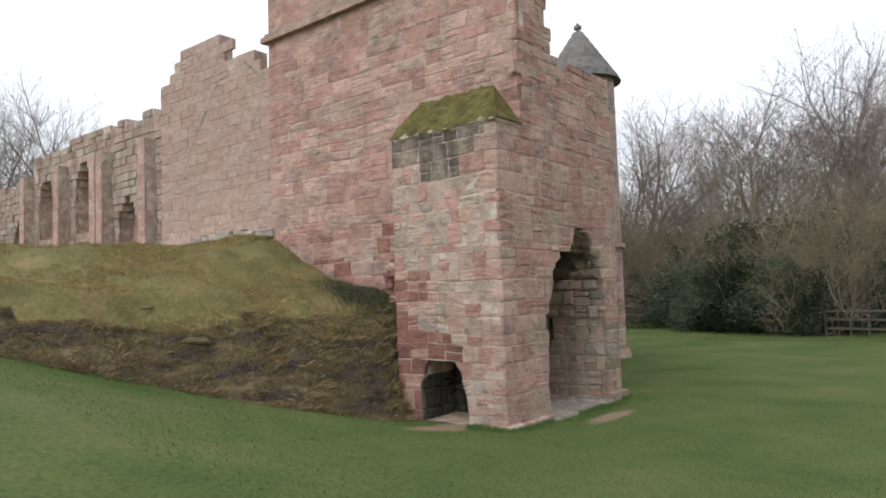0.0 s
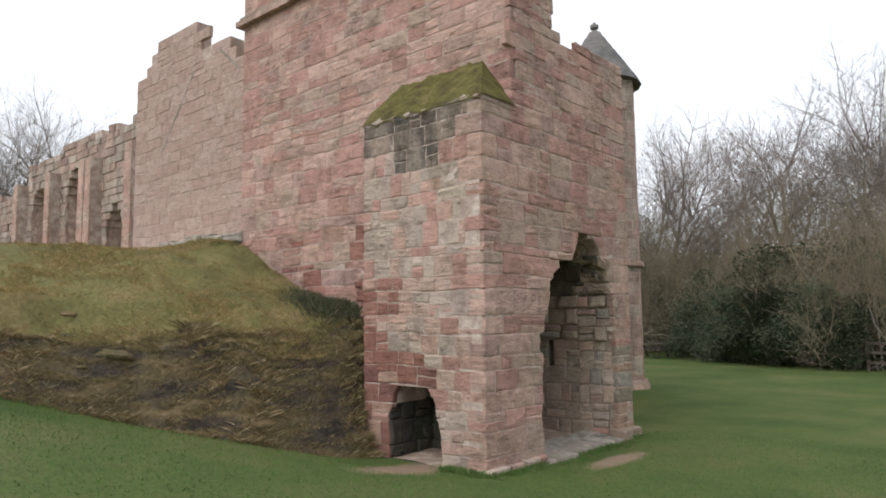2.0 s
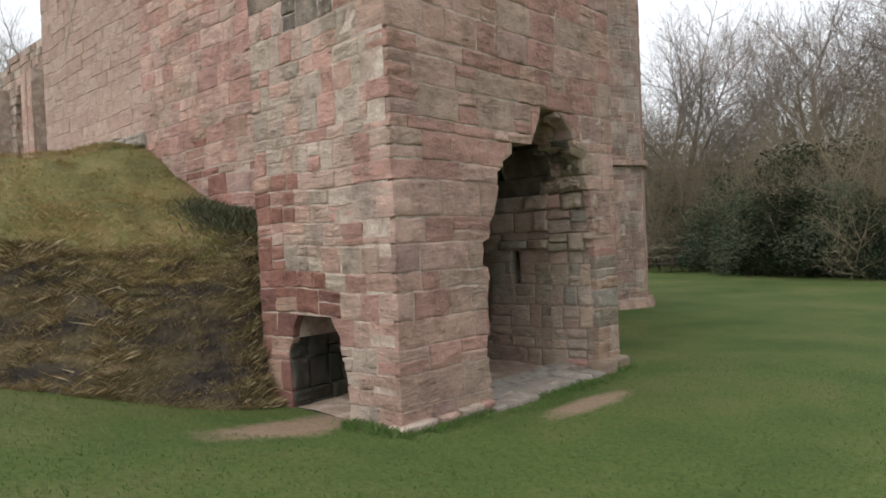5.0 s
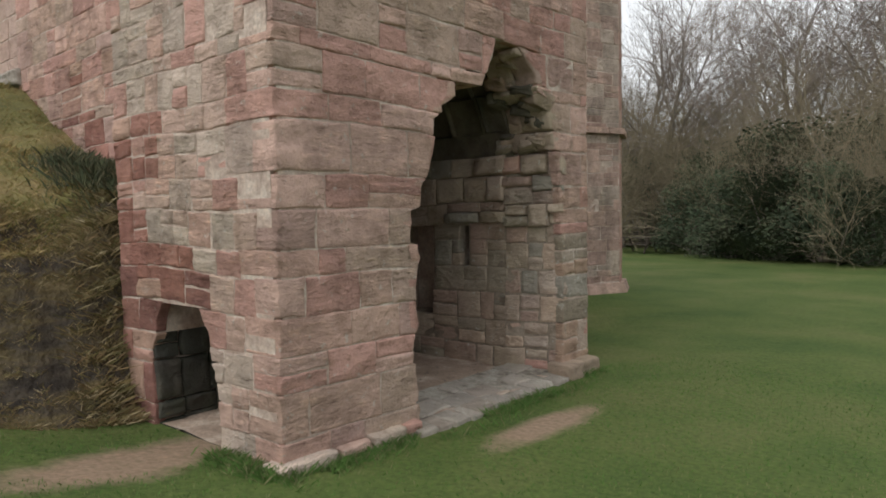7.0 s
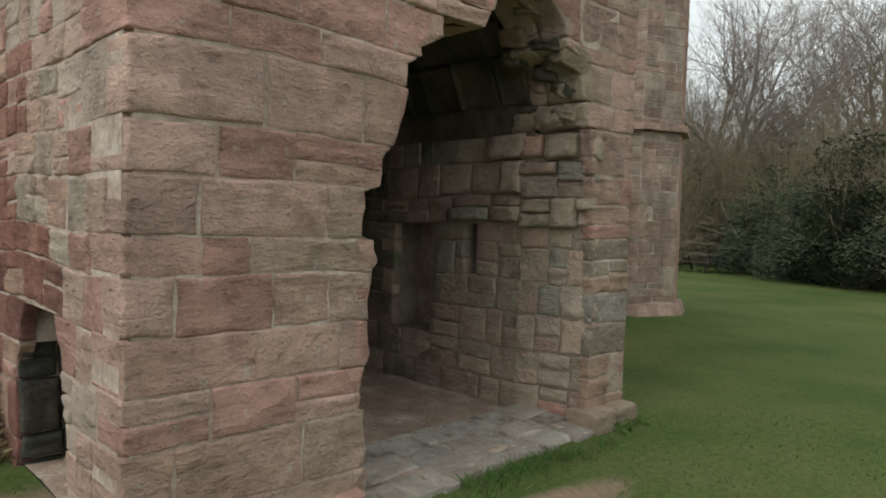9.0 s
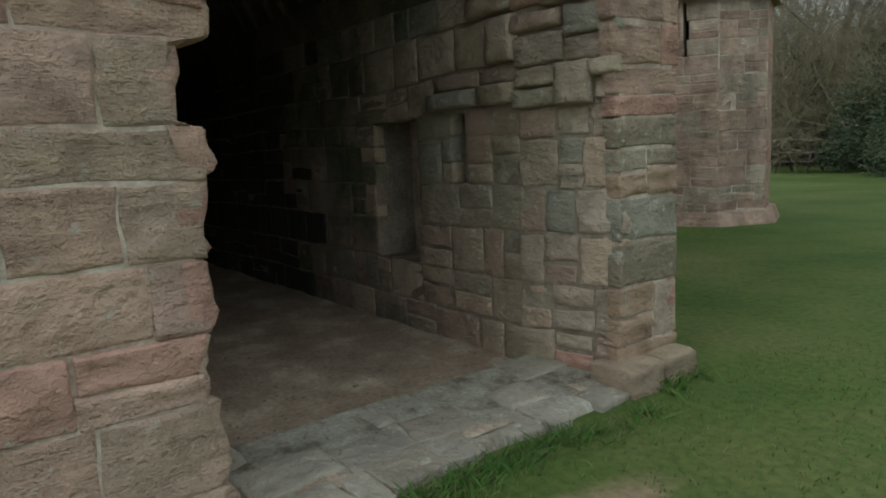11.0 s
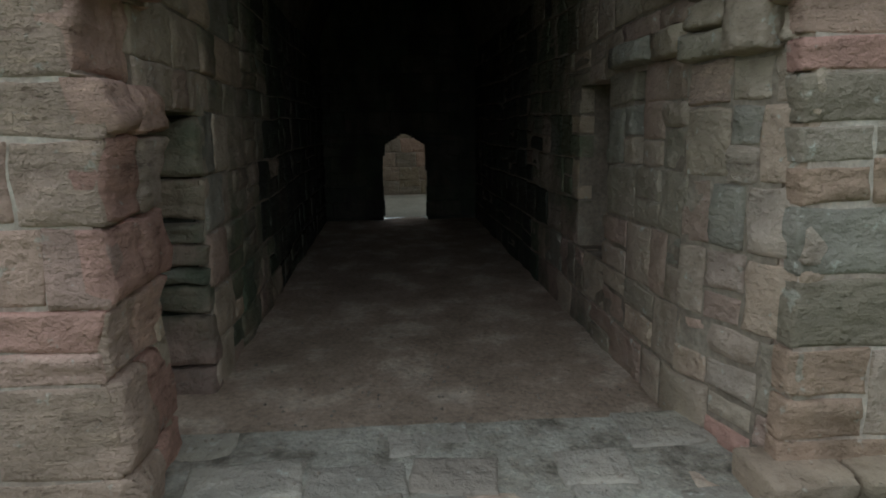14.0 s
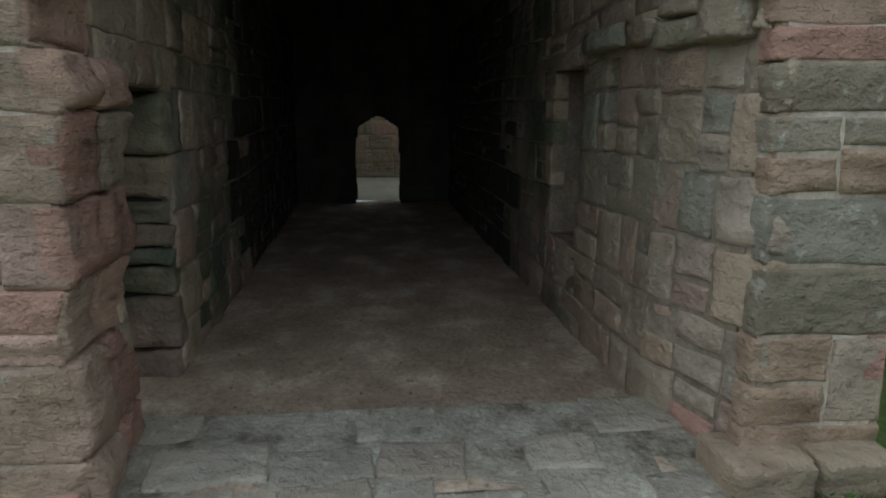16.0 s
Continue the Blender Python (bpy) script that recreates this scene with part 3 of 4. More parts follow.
def south_core(z):
    return [(15.0 - 9.15, 15.0 - 7.75)] if z < 1.75 else []


masonry("south", south, (-15.0, WY, 0), (1, 0, 0), (0, 0, 1), 15.0 + FX, ZS, (0.3, 0.75), M_PINK, M_RED_I, south_holes,
        lambda u: 10.7, near=lambda u, v: v > 2.4, thick=0.62, core_holes=south_core, seed=41, trim=(0, 0.06), pick=lambda u, v, r: M_BUTT_LOW if v < 4.2 and r.random() < .3 else M_RED)
rng = random.Random(23)
for k in range(26):
    v, f = stone_geo(rng, rng.uniform(0.16, 0.34), rng.uniform(0.12, 0.24), rng.uniform(0.06, 0.26), back=0.1, rough=2.2)
    ob = part_mesh("rubble_stone", mesh_of("rubble_stone", v, f, True), M_BUTT_LOW if k % 2 else M_BUTT, south)
    ob.matrix_local = Matrix.Translation((rng.uniform(-10.75, -9.8), WY, rng.uniform(2.35, 3.25))) @ Matrix(((1, 0, 0), (0, 0, -1), (0, 1, 0))).to_4x4() @ Matrix.Rotation(rng.uniform(-.15, .15), 4, "Z")
band = Soup()
band.box((-15.15, WY - 0.16, 9.38), (FX - 3.4, WY + 0.1, 9.52))
band.box((-15.08, WY - 0.09, 9.52), (FX - 3.4, WY + 0.1, 9.62))
band.obj("string_course", M_GREY_I, south)

# ---- vaulted passage ----
TL, TR, TX = 11.85, 14.37, -16.0
FLOOR_Z = 0.05
right_wall = empty("wall_passage_north", "rough damp passage wall of brown and green stone, shade painted deeper in", "wall", "structure")
ZT = courses(5, -0.3, 2.75, 0.2, 0.36)


def rubble(u, v, rng):
    # the broken haunch of the arch near the mouth
    if u > 7.4 and v > 1.95:
        return rng.uniform(0.0, 0.11)
    return rng.uniform(0, 0.006)


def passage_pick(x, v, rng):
    # stone colours step darker away from the mouth, painting the passage's shade
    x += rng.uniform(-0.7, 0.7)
    return M_DULL if x > -9.6 else M_DULL_M if x > -11.4 else M_DULL_SHADE


def niche(z):
    return [(-8.62 - TX, -8.47 - TX), (-9.75 - TX, -9.1 - TX)] if 1.4 < z < 1.85 else [(-9.75 - TX, -9.1 - TX)] if 0.6 < z <= 1.4 else []


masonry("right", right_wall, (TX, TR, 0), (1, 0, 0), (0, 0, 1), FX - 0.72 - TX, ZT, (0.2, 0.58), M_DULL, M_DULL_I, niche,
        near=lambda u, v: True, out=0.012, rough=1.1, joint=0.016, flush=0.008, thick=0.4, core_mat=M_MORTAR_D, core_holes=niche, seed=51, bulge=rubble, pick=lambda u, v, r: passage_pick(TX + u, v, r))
d = Vector((0.76, 0.17, 0)).normalized()
masonry("splay", right_wall, (FX - 0.76, TR - 0.01, 0), d, (0, 0, 1), 0.80, ZT, (0.16, 0.42), M_DULL, M_DULL_I, near=lambda u, v: True, out=0.016, rough=1.8,
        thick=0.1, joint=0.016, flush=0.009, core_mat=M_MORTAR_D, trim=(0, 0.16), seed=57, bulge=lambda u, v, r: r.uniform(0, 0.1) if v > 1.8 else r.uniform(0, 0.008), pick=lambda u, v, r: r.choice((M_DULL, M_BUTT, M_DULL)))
left_wall = empty("wall_passage_south", "rough stone wall of the passage, shade painted deeper in", "wall", "structure")


def side_gap(z):
    return [(0.12, 0.96)] if z < 1.75 else []


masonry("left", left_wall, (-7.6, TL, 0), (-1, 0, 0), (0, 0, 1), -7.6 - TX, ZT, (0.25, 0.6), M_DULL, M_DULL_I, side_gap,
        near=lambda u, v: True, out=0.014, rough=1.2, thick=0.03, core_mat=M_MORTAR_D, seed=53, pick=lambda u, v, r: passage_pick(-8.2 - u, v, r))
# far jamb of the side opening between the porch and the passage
# infill block and porch back are coloured near-black to paint the porch's shade
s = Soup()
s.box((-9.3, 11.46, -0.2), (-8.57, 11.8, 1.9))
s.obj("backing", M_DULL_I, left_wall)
ZJ = courses(19, -0.1, 1.85, 0.2, 0.34)
masonry("far_jamb", left_wall, (-8.56, 11.46, 0), (0, 1, 0), (0, 0, 1), 0.42, ZJ, (0.3, 0.42), M_DULL_M, M_DULL_I, near=lambda u, v: True, out=0.03, rough=2.2, seed=55, bulge=lambda u, v, r: r.uniform(0, 0.06))
masonry("porch_back", left_wall, (-9.25, 11.46, 0), (1, 0, 0), (0, 0, 1), 0.69, ZJ, (0.3, 0.42), M_DULL_SHADE, M_DULL_I, near=lambda u, v: True, out=0.03, rough=2.0, seed=56, bulge=lambda u, v, r: r.uniform(0, 0.05))
# reveal stones inside the archway
rng = random.Random(8)
for z0, z1 in zip(ZS, ZS[1:]):
    zm = (z0 + z1) / 2
    if zm < 0 or zm > 3.8:
        continue
    for side, rows in ((1, LEFT_JAMB), (-1, RIGHT_JAMB)):
        if side < 0 and zm < 2.6:
            continue
        y = step_at(rows, zm)
        if side < 0:
            # torn rubble core above the northern jamb
            for _ in range(7):
                v, f = stone_geo(rng, rng.uniform(0.14, 0.34), rng.uniform(0.09, 0.2), rng.uniform(0.03, 0.15), back=0.2, rough=3.0)
                zz = rng.uniform(z0, z1)
                ob = part_mesh("rubble_stone", mesh_of("rubble_stone", v, f, True), rng.choice((M_DULL, M_PIER, M_VAULT)), front)
                ob.matrix_local = (Matrix.Translation((rng.uniform(FX - 0.75, FX - 0.12), step_at(rows, zz) + 0.05, zz)) @ Matrix(((-1, 0, 0), (0, 0, -1), (0, 1, 0))).to_4x4()
                                   @ pose(0, 0, 0, rng.uniform(-18, 18), rng.uniform(-18, 18), rng.uniform(-14, 14)))
        cuts = [FX + 0.012, FX - rng.uniform(0.25, 0.42), FX - 0.62]
        for a, b in zip(cuts, cuts[1:]):
            v, f = stone_geo(rng, a - b - 0.012, z1 - z0 - 0.014, rng.uniform(0.015, 0.05), rough=2.0)
            v = [(p[0], p[1], p[2] + side * (step_at(rows, zm + p[1]) - y)) for p in v]
            ob = part_mesh("stone", mesh_of("stone", v, f, True), M_DULL if side < 0 else (M_BUTT if rng.random() < .6 else M_PINK), front)
            n = Vector((0, side, 0))
            Vv = Vector((0, 0, 1))
            U = Vv.cross(n)
            ob.matrix_local = Matrix.Translation(((a + b) / 2, y - side * 0.01, zm)) @ Matrix((U, Vv, n)).transposed().to_4x4()

vault = Soup()
sections = span(TX, FX - 0.6, 0.4)
prof = []
for k in range(25):
    a = -1 + 2 * k / 24
    prof.append((13.11 + 1.3 * a, 2.55 + 1.55 * max(0.0, 1 - abs(a) ** 2.0) ** 0.62))
for x in sections:
    for y, z in prof:
        vault.v.append((x, y + 0.03 * noise.noise((x * 2, y * 2, z)), z + 0.04 * noise.noise((x * 2.2, y * 2.2, 5))))
n = len(prof)
for i in range(len(sections) - 1):
    for k in range(n - 1):
        p = i * n + k
        vault.f.append((p, p + n, p + n + 1, p + 1))
rng = random.Random(66)
x = FX - 0.66
while x > -12.2:
    w = rng.uniform(0.3, 0.5)
    for (ya, za), (yb, zb) in zip(prof[1::2], prof[3::2]):
        a, b = Vector((x - w / 2, ya, za)), Vector((x - w / 2, yb, zb))
        Vv = (b - a).normalized()
        U = Vector((-1, 0, 0)) if Vv.cross(Vector((1, 0, 0))).dot(Vector((0, 13.11 - ya, 1.2 - za))) < 0 else Vector((1, 0, 0))
        n = U.cross(Vv)
        v, f = stone_geo(rng, w - 0.01, (b - a).length - 0.01, 0.02 + rng.uniform(0, 0.035), back=0.05, rough=1.6, fine=False)
        K = Matrix((U, Vv, n)).transposed()
        c = (a + b) / 2 + Vector((rng.uniform(-0.05, 0.05), 0, 0))
        vault.add([c + K @ Vector(p) for p in v], f)
    x -= w
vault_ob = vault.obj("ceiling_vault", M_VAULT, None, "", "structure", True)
tagged(vault_ob, "barrel vault of rough stone over the passage, shade in its colour", "vault")
# unseen slab added over the vault to keep sky light out
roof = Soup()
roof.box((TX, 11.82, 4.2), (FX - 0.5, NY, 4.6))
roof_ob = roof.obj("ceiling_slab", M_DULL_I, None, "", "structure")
tagged(roof_ob, "unseen slab added above the vault to block sky light", "floor slab")

floor = heightfield("floor", span(TX - 0.3, FX + 0.02, 0.2), span(10.4, 14.6, 0.2),
                    lambda x, y: FLOOR_Z + 0.025 * noise.noise((x * 1.5, y * 1.5, 0)) + 0.012 * noise.noise((x * 6, y * 6, 0)), M_FLOOR)
tagged(floor, "trodden dark brown earth floor of the passage", "floor", "", "structure")

# end wall with the small pointed doorway
end = empty("wall_passage_end", "stone end wall with a small doorway, deep shade in its colour", "wall", "structure")


def end_hole(z):
    if z < 1.28:
        return [(12.83 - 11.2, 13.55 - 11.2)]
    k = (z - 1.28) / 0.2
    return [(12.86 + 0.33 * k - 11.2, 13.52 - 0.33 * k - 11.2)] if z < 1.46 else []


# near-black stones here carry the shade of the passage's far end
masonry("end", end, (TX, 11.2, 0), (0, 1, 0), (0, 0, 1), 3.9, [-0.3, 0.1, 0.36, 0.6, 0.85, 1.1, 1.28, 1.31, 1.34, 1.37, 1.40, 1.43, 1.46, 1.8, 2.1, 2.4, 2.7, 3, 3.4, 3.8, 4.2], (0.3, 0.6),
        M_DULL_SHADE, M_DULL_I, end_hole, near=lambda u, v: True, thick=0.45, core_mat=M_DULL_I, seed=61)
yard = empty("wall_yard", "sunlit pale stone wall across the inner yard", "wall", "structure")
masonry("yard", yard, (-20.3, 10.6, 0), (0, 1, 0), (0, 0, 1), 9.0, courses(3, -0.2, 2.4, 0.26, 0.36), (0.4, 0.8), M_PIER, M_PALE_I, near=lambda u, v: v < 2, thick=0.5, core_mat=M_MORTAR_D, seed=63)
side = Soup()
side.box((-20.8, 10.2, -0.2), (TX - 0.4, 10.7, 3.0))
tagged(side.obj("wall_yard_sides", M_MORTAR, None, "", "structure"), "plain stone walls enclosing the inner yard", "wall")

yard_floor = heightfield("floor_yard", span(-20.6, TX - 0.3, 0.3), span(10.4, 20, 0.3), lambda x, y: FLOOR_Z + 0.02 * noise.noise((x, y, 0)), M_GRAVEL)
tagged(yard_floor, "pale gravel floor of the open inner yard", "floor", "", "structure")

# worn sill across the mouth of the passage
sill = empty("door_sill", "worn grey stone sill slabs across the archway", "sill", "structure")
rng = random.Random(4)
SILL_B, SILL_F = -7.83, -6.95


def sill_z(x, y):
    k = (x - SILL_B) / (SILL_F - SILL_B)
    return 0.105 - 0.06 * k - 0.1 * smooth01(0.9, 1.0, k) + 0.014 * noise.noise((x * 3, y * 3, 6)) + 0.006 * noise.noise((x * 11, y * 11, 2))


bed = heightfield("mortar_bed", span(SILL_B + 0.02, SILL_F, 0.04), span(11.7, 14.5, 0.04), sill_z, M_SILL_BED, sill)
for row, (xa, xb) in enumerate(((SILL_B, SILL_B + 0.33), (SILL_B + 0.33, SILL_B + 0.63), (SILL_B + 0.63, SILL_F + 0.03))):
    y = 11.74
    while y < 14.36:
        w = rng.uniform(0.26, 0.7) * (1.15, 0.9, 0.6)[row]
        if 14.44 - y - w < 0.22:
            w = 14.44 - y
        if rng.random() < (0.75, 0.6, 0.7)[row]:
            dx = rng.uniform(-0.03, 0.04) if row else rng.uniform(-0.015, 0.015)
            v, f = stone_geo(rng, w - 0.012, xb - xa - 0.004 + rng.uniform(-.05, .03), 0.008, back=0.12, rough=1.1)
            ob = part_mesh("slab", mesh_of("slab", v, f, True), M_SILL, sill)
            xm = (xa + xb) / 2 + dx
            ob.matrix_local = Matrix.Translation((xm, y + w / 2, sill_z(min(xm, SILL_F - 0.1), y + w / 2) + rng.uniform(-.007, .004))) @ Matrix.Rotation(rng.uniform(-.14, .14) * (0.3, 1, 1)[row], 4, "Z") @ Matrix.Rotation(0.07, 4, "Y") @ Matrix(((0, -1, 0), (1, 0, 0), (0, 0, 1))).to_4x4()
        y += w
plinth = empty("trim_plinth", "low projecting stone plinth along the wall foot", "plinth", "structure")
y = BY - 0.1
while y < 15.0:
    w = rng.uniform(0.35, 0.65)
    big = y > 14.36
    if y < 11.85 < y + w:
        w = 11.85 - y + 0.001
    if y < 14.36 < y + w:
        w = 14.361 - y
    if big and y > 14.36:
        w = 0.37
    if y + w > 15.12:
        w = 15.12 - y
    if not (11.8 < y < 14.36) and w > 0.1:
        v, f = stone_geo(rng, w - 0.01, 0.32 if big else 0.2, 0.09 if not big else 0.17, back=0.15, rough=1.6)
        ob = part_mesh("stone", mesh_of("stone", v, f, True), M_BUTT if not big else M_PIER, plinth)
        ob.matrix_local = Matrix.Translation((FX + 0.02, y + w / 2, 0.02 if not big else 0.03)) @ Matrix(((0, 0, 1), (1, 0, 0), (0, 1, 0))).to_4x4()
    y += w

# loose grit and chips on the sill and the floor inside
grit = Soup()
rng = random.Random(17)
for k in range(260):
    y = rng.uniform(11.95, 14.3)
    x = SILL_B - abs(rng.gauss(0, 0.9)) if k % 3 else rng.uniform(SILL_B, SILL_F - 0.1)
    z = FLOOR_Z + 0.01 if x < SILL_B else sill_z(x, y) + 0.012
    a = rng.uniform(0.004, 0.014)
    grit.add([(x + a, y, z), (x - a * 0.6, y + a, z), (x - a * 0.7, y - a * 0.9, z), (x, y, z + a * 1.1)], [(0, 1, 3), (1, 2, 3), (2, 0, 3), (0, 2, 1)])
tagged(grit.obj("grit", M_SILL, None, "", "stuff"), "pale stone chips and grit on the floor", "grit")

north = empty("wall_tower_north", "pink sandstone side wall of the gate tower", "wall", "structure")
masonry("north", north, (FX, NY, 0), (-1, 0, 0), (0, 0, 1), 9.5, [z for z in ZS if z < 7.4], (0.4, 0.8), M_PINK, M_PINK_I, thick=0.3, seed=71, trim=(0.05, 0))

# ---- stair turret ----
turret = empty("stair_turret", "octagonal grey and pink stone stair turret with conical cap", "turret")
TC, TRAD, THT = Vector((-11.95, 23.05, 0)), 1.3, 10.1
for k in range(8):
    a0, a1 = radians(45 * k - 22.5 - 22), radians(45 * k + 22.5 - 22)
    p0 = TC + Vector((math.cos(a0), math.sin(a0), 0)) * TRAD
    p1 = TC + Vector((math.cos(a1), math.sin(a1), 0)) * TRAD
    U = (p1 - p0).normalized()
    masonry("turret", turret, p0, U, (0, 0, 1), (p1 - p0).length, courses(9, -0.2, THT, 0.28, 0.36), (0.3, 0.6), M_PINK, M_GREY_I if k in (0, 7) else M_PINK_I, seed=80 + k,
            thick=0.3, holes=(lambda z: [(0.42, 0.5)] if 3.1 < z < 3.75 else []) if k == 7 else None, core_mat=M_MORTAR)


def ring_prism(soup, c, r0, r1, z0, z1, n=8, off=0.0):
    v = [(c.x + r * math.cos(2 * math.pi * i / n + off), c.y + r * math.sin(2 * math.pi * i / n + off), z) for r, z in ((r0, z0), (r1, z1)) for i in range(n)]
    soup.add(v, [(i, (i + 1) % n, n + (i + 1) % n, n + i) for i in range(n)] + [tuple(range(n - 1, -1, -1)), tuple(range(n, 2 * n))])


s = Soup()
ring_prism(s, TC, 1.45, 1.45, 3.92, 4.06, 8, radians(-44.5))
s.obj("string_course", M_GREY_I, turret)
s = Soup()
ring_prism(s, TC, 1.55, 1.42, -0.1, 0.25, 8, radians(-44.5))
s.obj("plinth", M_GREY_I, turret)
s = Soup()
for i in range(8):
    za, zb = THT + i * 0.245, THT + (i + 1) * 0.245 + 0.03
    ring_prism(s, TC, 1.5 - i * 0.165, 1.5 - (i + 1) * 0.165 + 0.03, za, zb, 16)
s.obj("conical_roof", M_ROOF, turret)
s = Soup()
ring_prism(s, TC, 0.1, 0.07, 11.95, 12.25, 8)
ring_prism(s, TC, 0.15, 0.15, 12.25, 12.36, 8)
ring_prism(s, TC, 0.07, 0.05, 12.36, 12.46, 8)
s.obj("finial", M_ROOF, turret)
link = empty("wall_east_range", "sandstone range wall between tower and turret", "wall", "structure")
masonry("link", link, (-12.6, NY, 0), (0, 1, 0), (0, 0, 1), 7.0, courses(2, -0.2, 7.2, 0.28, 0.36), (0.4, 0.8), M_PINK, M_PINK_I, thick=0.6, seed=91)

# ---- pale gabled wall and the ruined range on the mound ----
pale = empty("wall_pale_gable", "weathered pale sandstone wall with a ruined gable top", "wall", "structure")


def pale_top(u):
    x = u - 20.9
    if x > -16.0:
        t = 8.9
    elif x > -17.2:
        t = 9.35
    elif x > -19.4:
        t = 10.3
    elif x > -20.1:
        t = 9.9
    else:
        t = 9.3
    return t + 0.25 * noise.noise((x * 1.7, 0, 4))


ZP = courses(15, 2.5, 10.8, 0.26, 0.36)
masonry("pale", pale, (-20.9, 11.33, 0), (1, 0, 0), (0, 0, 1), 5.9, ZP, (0.4, 0.9), M_PINK, M_PALE_I, None, pale_top, thick=0.44, seed=101, out=0.012, joint=0.006)
masonry("pale_end", pale, (-20.9, 12.6, 0), (0, -1, 0), (0, 0, 1), 1.27, ZP, (0.4, 0.9), M_PINK, M_PALE_I, None, lambda u: 8.6, thick=0.5, seed=103)
for (xa, za), (xb, zb) in (((-19.3, 7.0), (-17.3, 9.35)), ((-16.3, 9.25), (-15.05, 8.25))):
    d = Vector((xb - xa, 0, zb - za))
    s = Soup()
    n = Vector((-d.z, 0, d.x)).normalized() * 0.03
    a, b = Vector((xa, 11.33, za)), Vector((xb, 11.33, zb))
    out = Vector((0, -0.022, 0))
    s.add([a - n, b - n, b + n, a + n, a - n + out, b - n + out, b + n + out, a + n + out],
          [(0, 1, 2, 3), (7, 6, 5, 4), (0, 4, 5, 1), (1, 5, 6, 2), (2, 6, 7, 3), (3, 7, 4, 0)])
    s.obj("roof_scar", M_SILL, pale)
foot = empty("footing_stones", "long loose footing stones along the wall base", "stones")
rng = random.Random(5)
x = -18.5
while x < -14.6:
    w = rng.uniform(0.4, 0.8)
    v, f = stone_geo(rng, w, 0.26, 0.16, rough=3)
    ob = part_mesh("stone", mesh_of("stone", v, f, True), M_SILL, foot)
    ob.matrix_local = Matrix.Translation((x, 11.25, ground_z(x, 11.1) + 0.12)) @ Matrix(((1, 0, 0), (0, 0, -1), (0, 1, 0))).to_4x4()
    x += w

ruin = empty("wall_ruined_range", "roofless red sandstone range with tall window openings", "wall", "structure")
RY = 14.7
WINS = ((-34.4, 1.9, 6.0, 9.3), (-38.9, 1.8, 6.0, 9.2), (-42.6, 1.4, 5.0, 7.2), (-30.0, 1.7, 4.0, 7.15))


def ruin_holes(z):
    hs_ = []
    for c, w, b, t in WINS:
        if b < z < t:
            k = 1.0 if z < t - w * 0.75 else math.sqrt(max(0.02, 1 - ((z - t + w * 0.75) / (w * 0.75)) ** 1.6))
            hs_.append((c - w / 2 * k + 48, c + w / 2 * k + 48))
    return hs_


def ruin_top(u):
    x = u - 48
    t = 10.5 if x > -31.8 else 10.6 if x > -36 else 10.3 if x > -40.5 else 9.2
    return t + 0.5 * noise.noise((x * 0.9, 0, 9)) + 0.25 * noise.noise((x * 3, 0, 9))


ZR = courses(25, 3.5, 11.4, 0.28, 0.4)
masonry("ruin", ruin, (-48, RY, 0), (1, 0, 0), (0, 0, 1), 26, ZR, (0.5, 1.0), M_PINK, M_GREY_I, ruin_holes, ruin_top, thick=0.9, seed=111, out=0.05)
for c, w, b, t in WINS:
    s = Soup()
    s.box((c - w / 2 - 0.1, RY + 0.6, b - 1), (c + w / 2 + 0.1, RY + 0.75, t))
    s.obj("blocked_opening", M_PALE_I, ruin)
for xp in (-31.7, -32.4, -36.4, -40.8, -27.8):
    masonry("pilaster", ruin, (xp - 0.3, RY - 0.55, 0), (1, 0, 0), (0, 0, 1), 0.6, [z for z in ZR if z < 9.6], (0.3, 0.6), M_PINK, M_PINK_I, thick=0.55, seed=120)


# ---- vegetation ----
def tube(soup, p, q, r0, r1, n=3):
    d = (q - p).normalized()
    a = d.orthogonal().normalized()
    b = d.cross(a)
    o = len(soup.v)
    for c, r in ((p, r0), (q, r1)):
        for i in range(n):
            t = 2 * math.pi * i / n
            soup.v.append(c + a * (r * math.cos(t)) + b * (r * math.sin(t)))
    for i in range(n):
        soup.f.append((o + i, o + (i + 1) % n, o + n + (i + 1) % n, o + n + i))


def grow(rng, limbs, twigs, p, d, length, r, level, top):
    steps = 4 if level < 2 else 3
    for i in range(steps):
        d = (d + Vector((rng.gauss(0, .16), rng.gauss(0, .16), rng.gauss(0.05, .12)))).normalized()
        q = p + d * (length / steps)
        r2 = r * 0.84
        tube(limbs if level < 2 else twigs, p, q, r, r2, 6 if level == 0 else 4 if level < 2 else 3)
        p, r = q, r2
        if level < top and (level > 0 or i > 0):
            for _ in range(2 if level < 3 else 2):
                a = d.orthogonal().normalized()
                a.rotate(Matrix.Rotation(rng.uniform(0, 6.28), 3, d))
                nd = (d * rng.uniform(0.5, 0.9) + a * rng.uniform(0.45, 0.85)).normalized()
                grow(rng, limbs, twigs, p, nd, length * rng.uniform(0.5, 0.72), r * 0.58, level + 1, top)
    if level < top:
        grow(rng, limbs, twigs, p, d, length * 0.6, r * 0.8, level + 1, top)


def bare_tree(seed, h):
    rng = random.Random(seed)
    limbs, twigs = Soup(), Soup()
    grow(rng, limbs, twigs, Vector((0, 0, -0.2)), Vector((0, 0, 1)), h * 0.42, h * 0.016, 0, 4)
    tree = empty("tree", "tall leafless grey-brown deciduous tree", "tree", "", "bare trees behind the field")
    limbs.obj("trunk", M_BARK, tree)
    twigs.obj("crown", M_TWIG, tree, "", "stuff")
    return tree


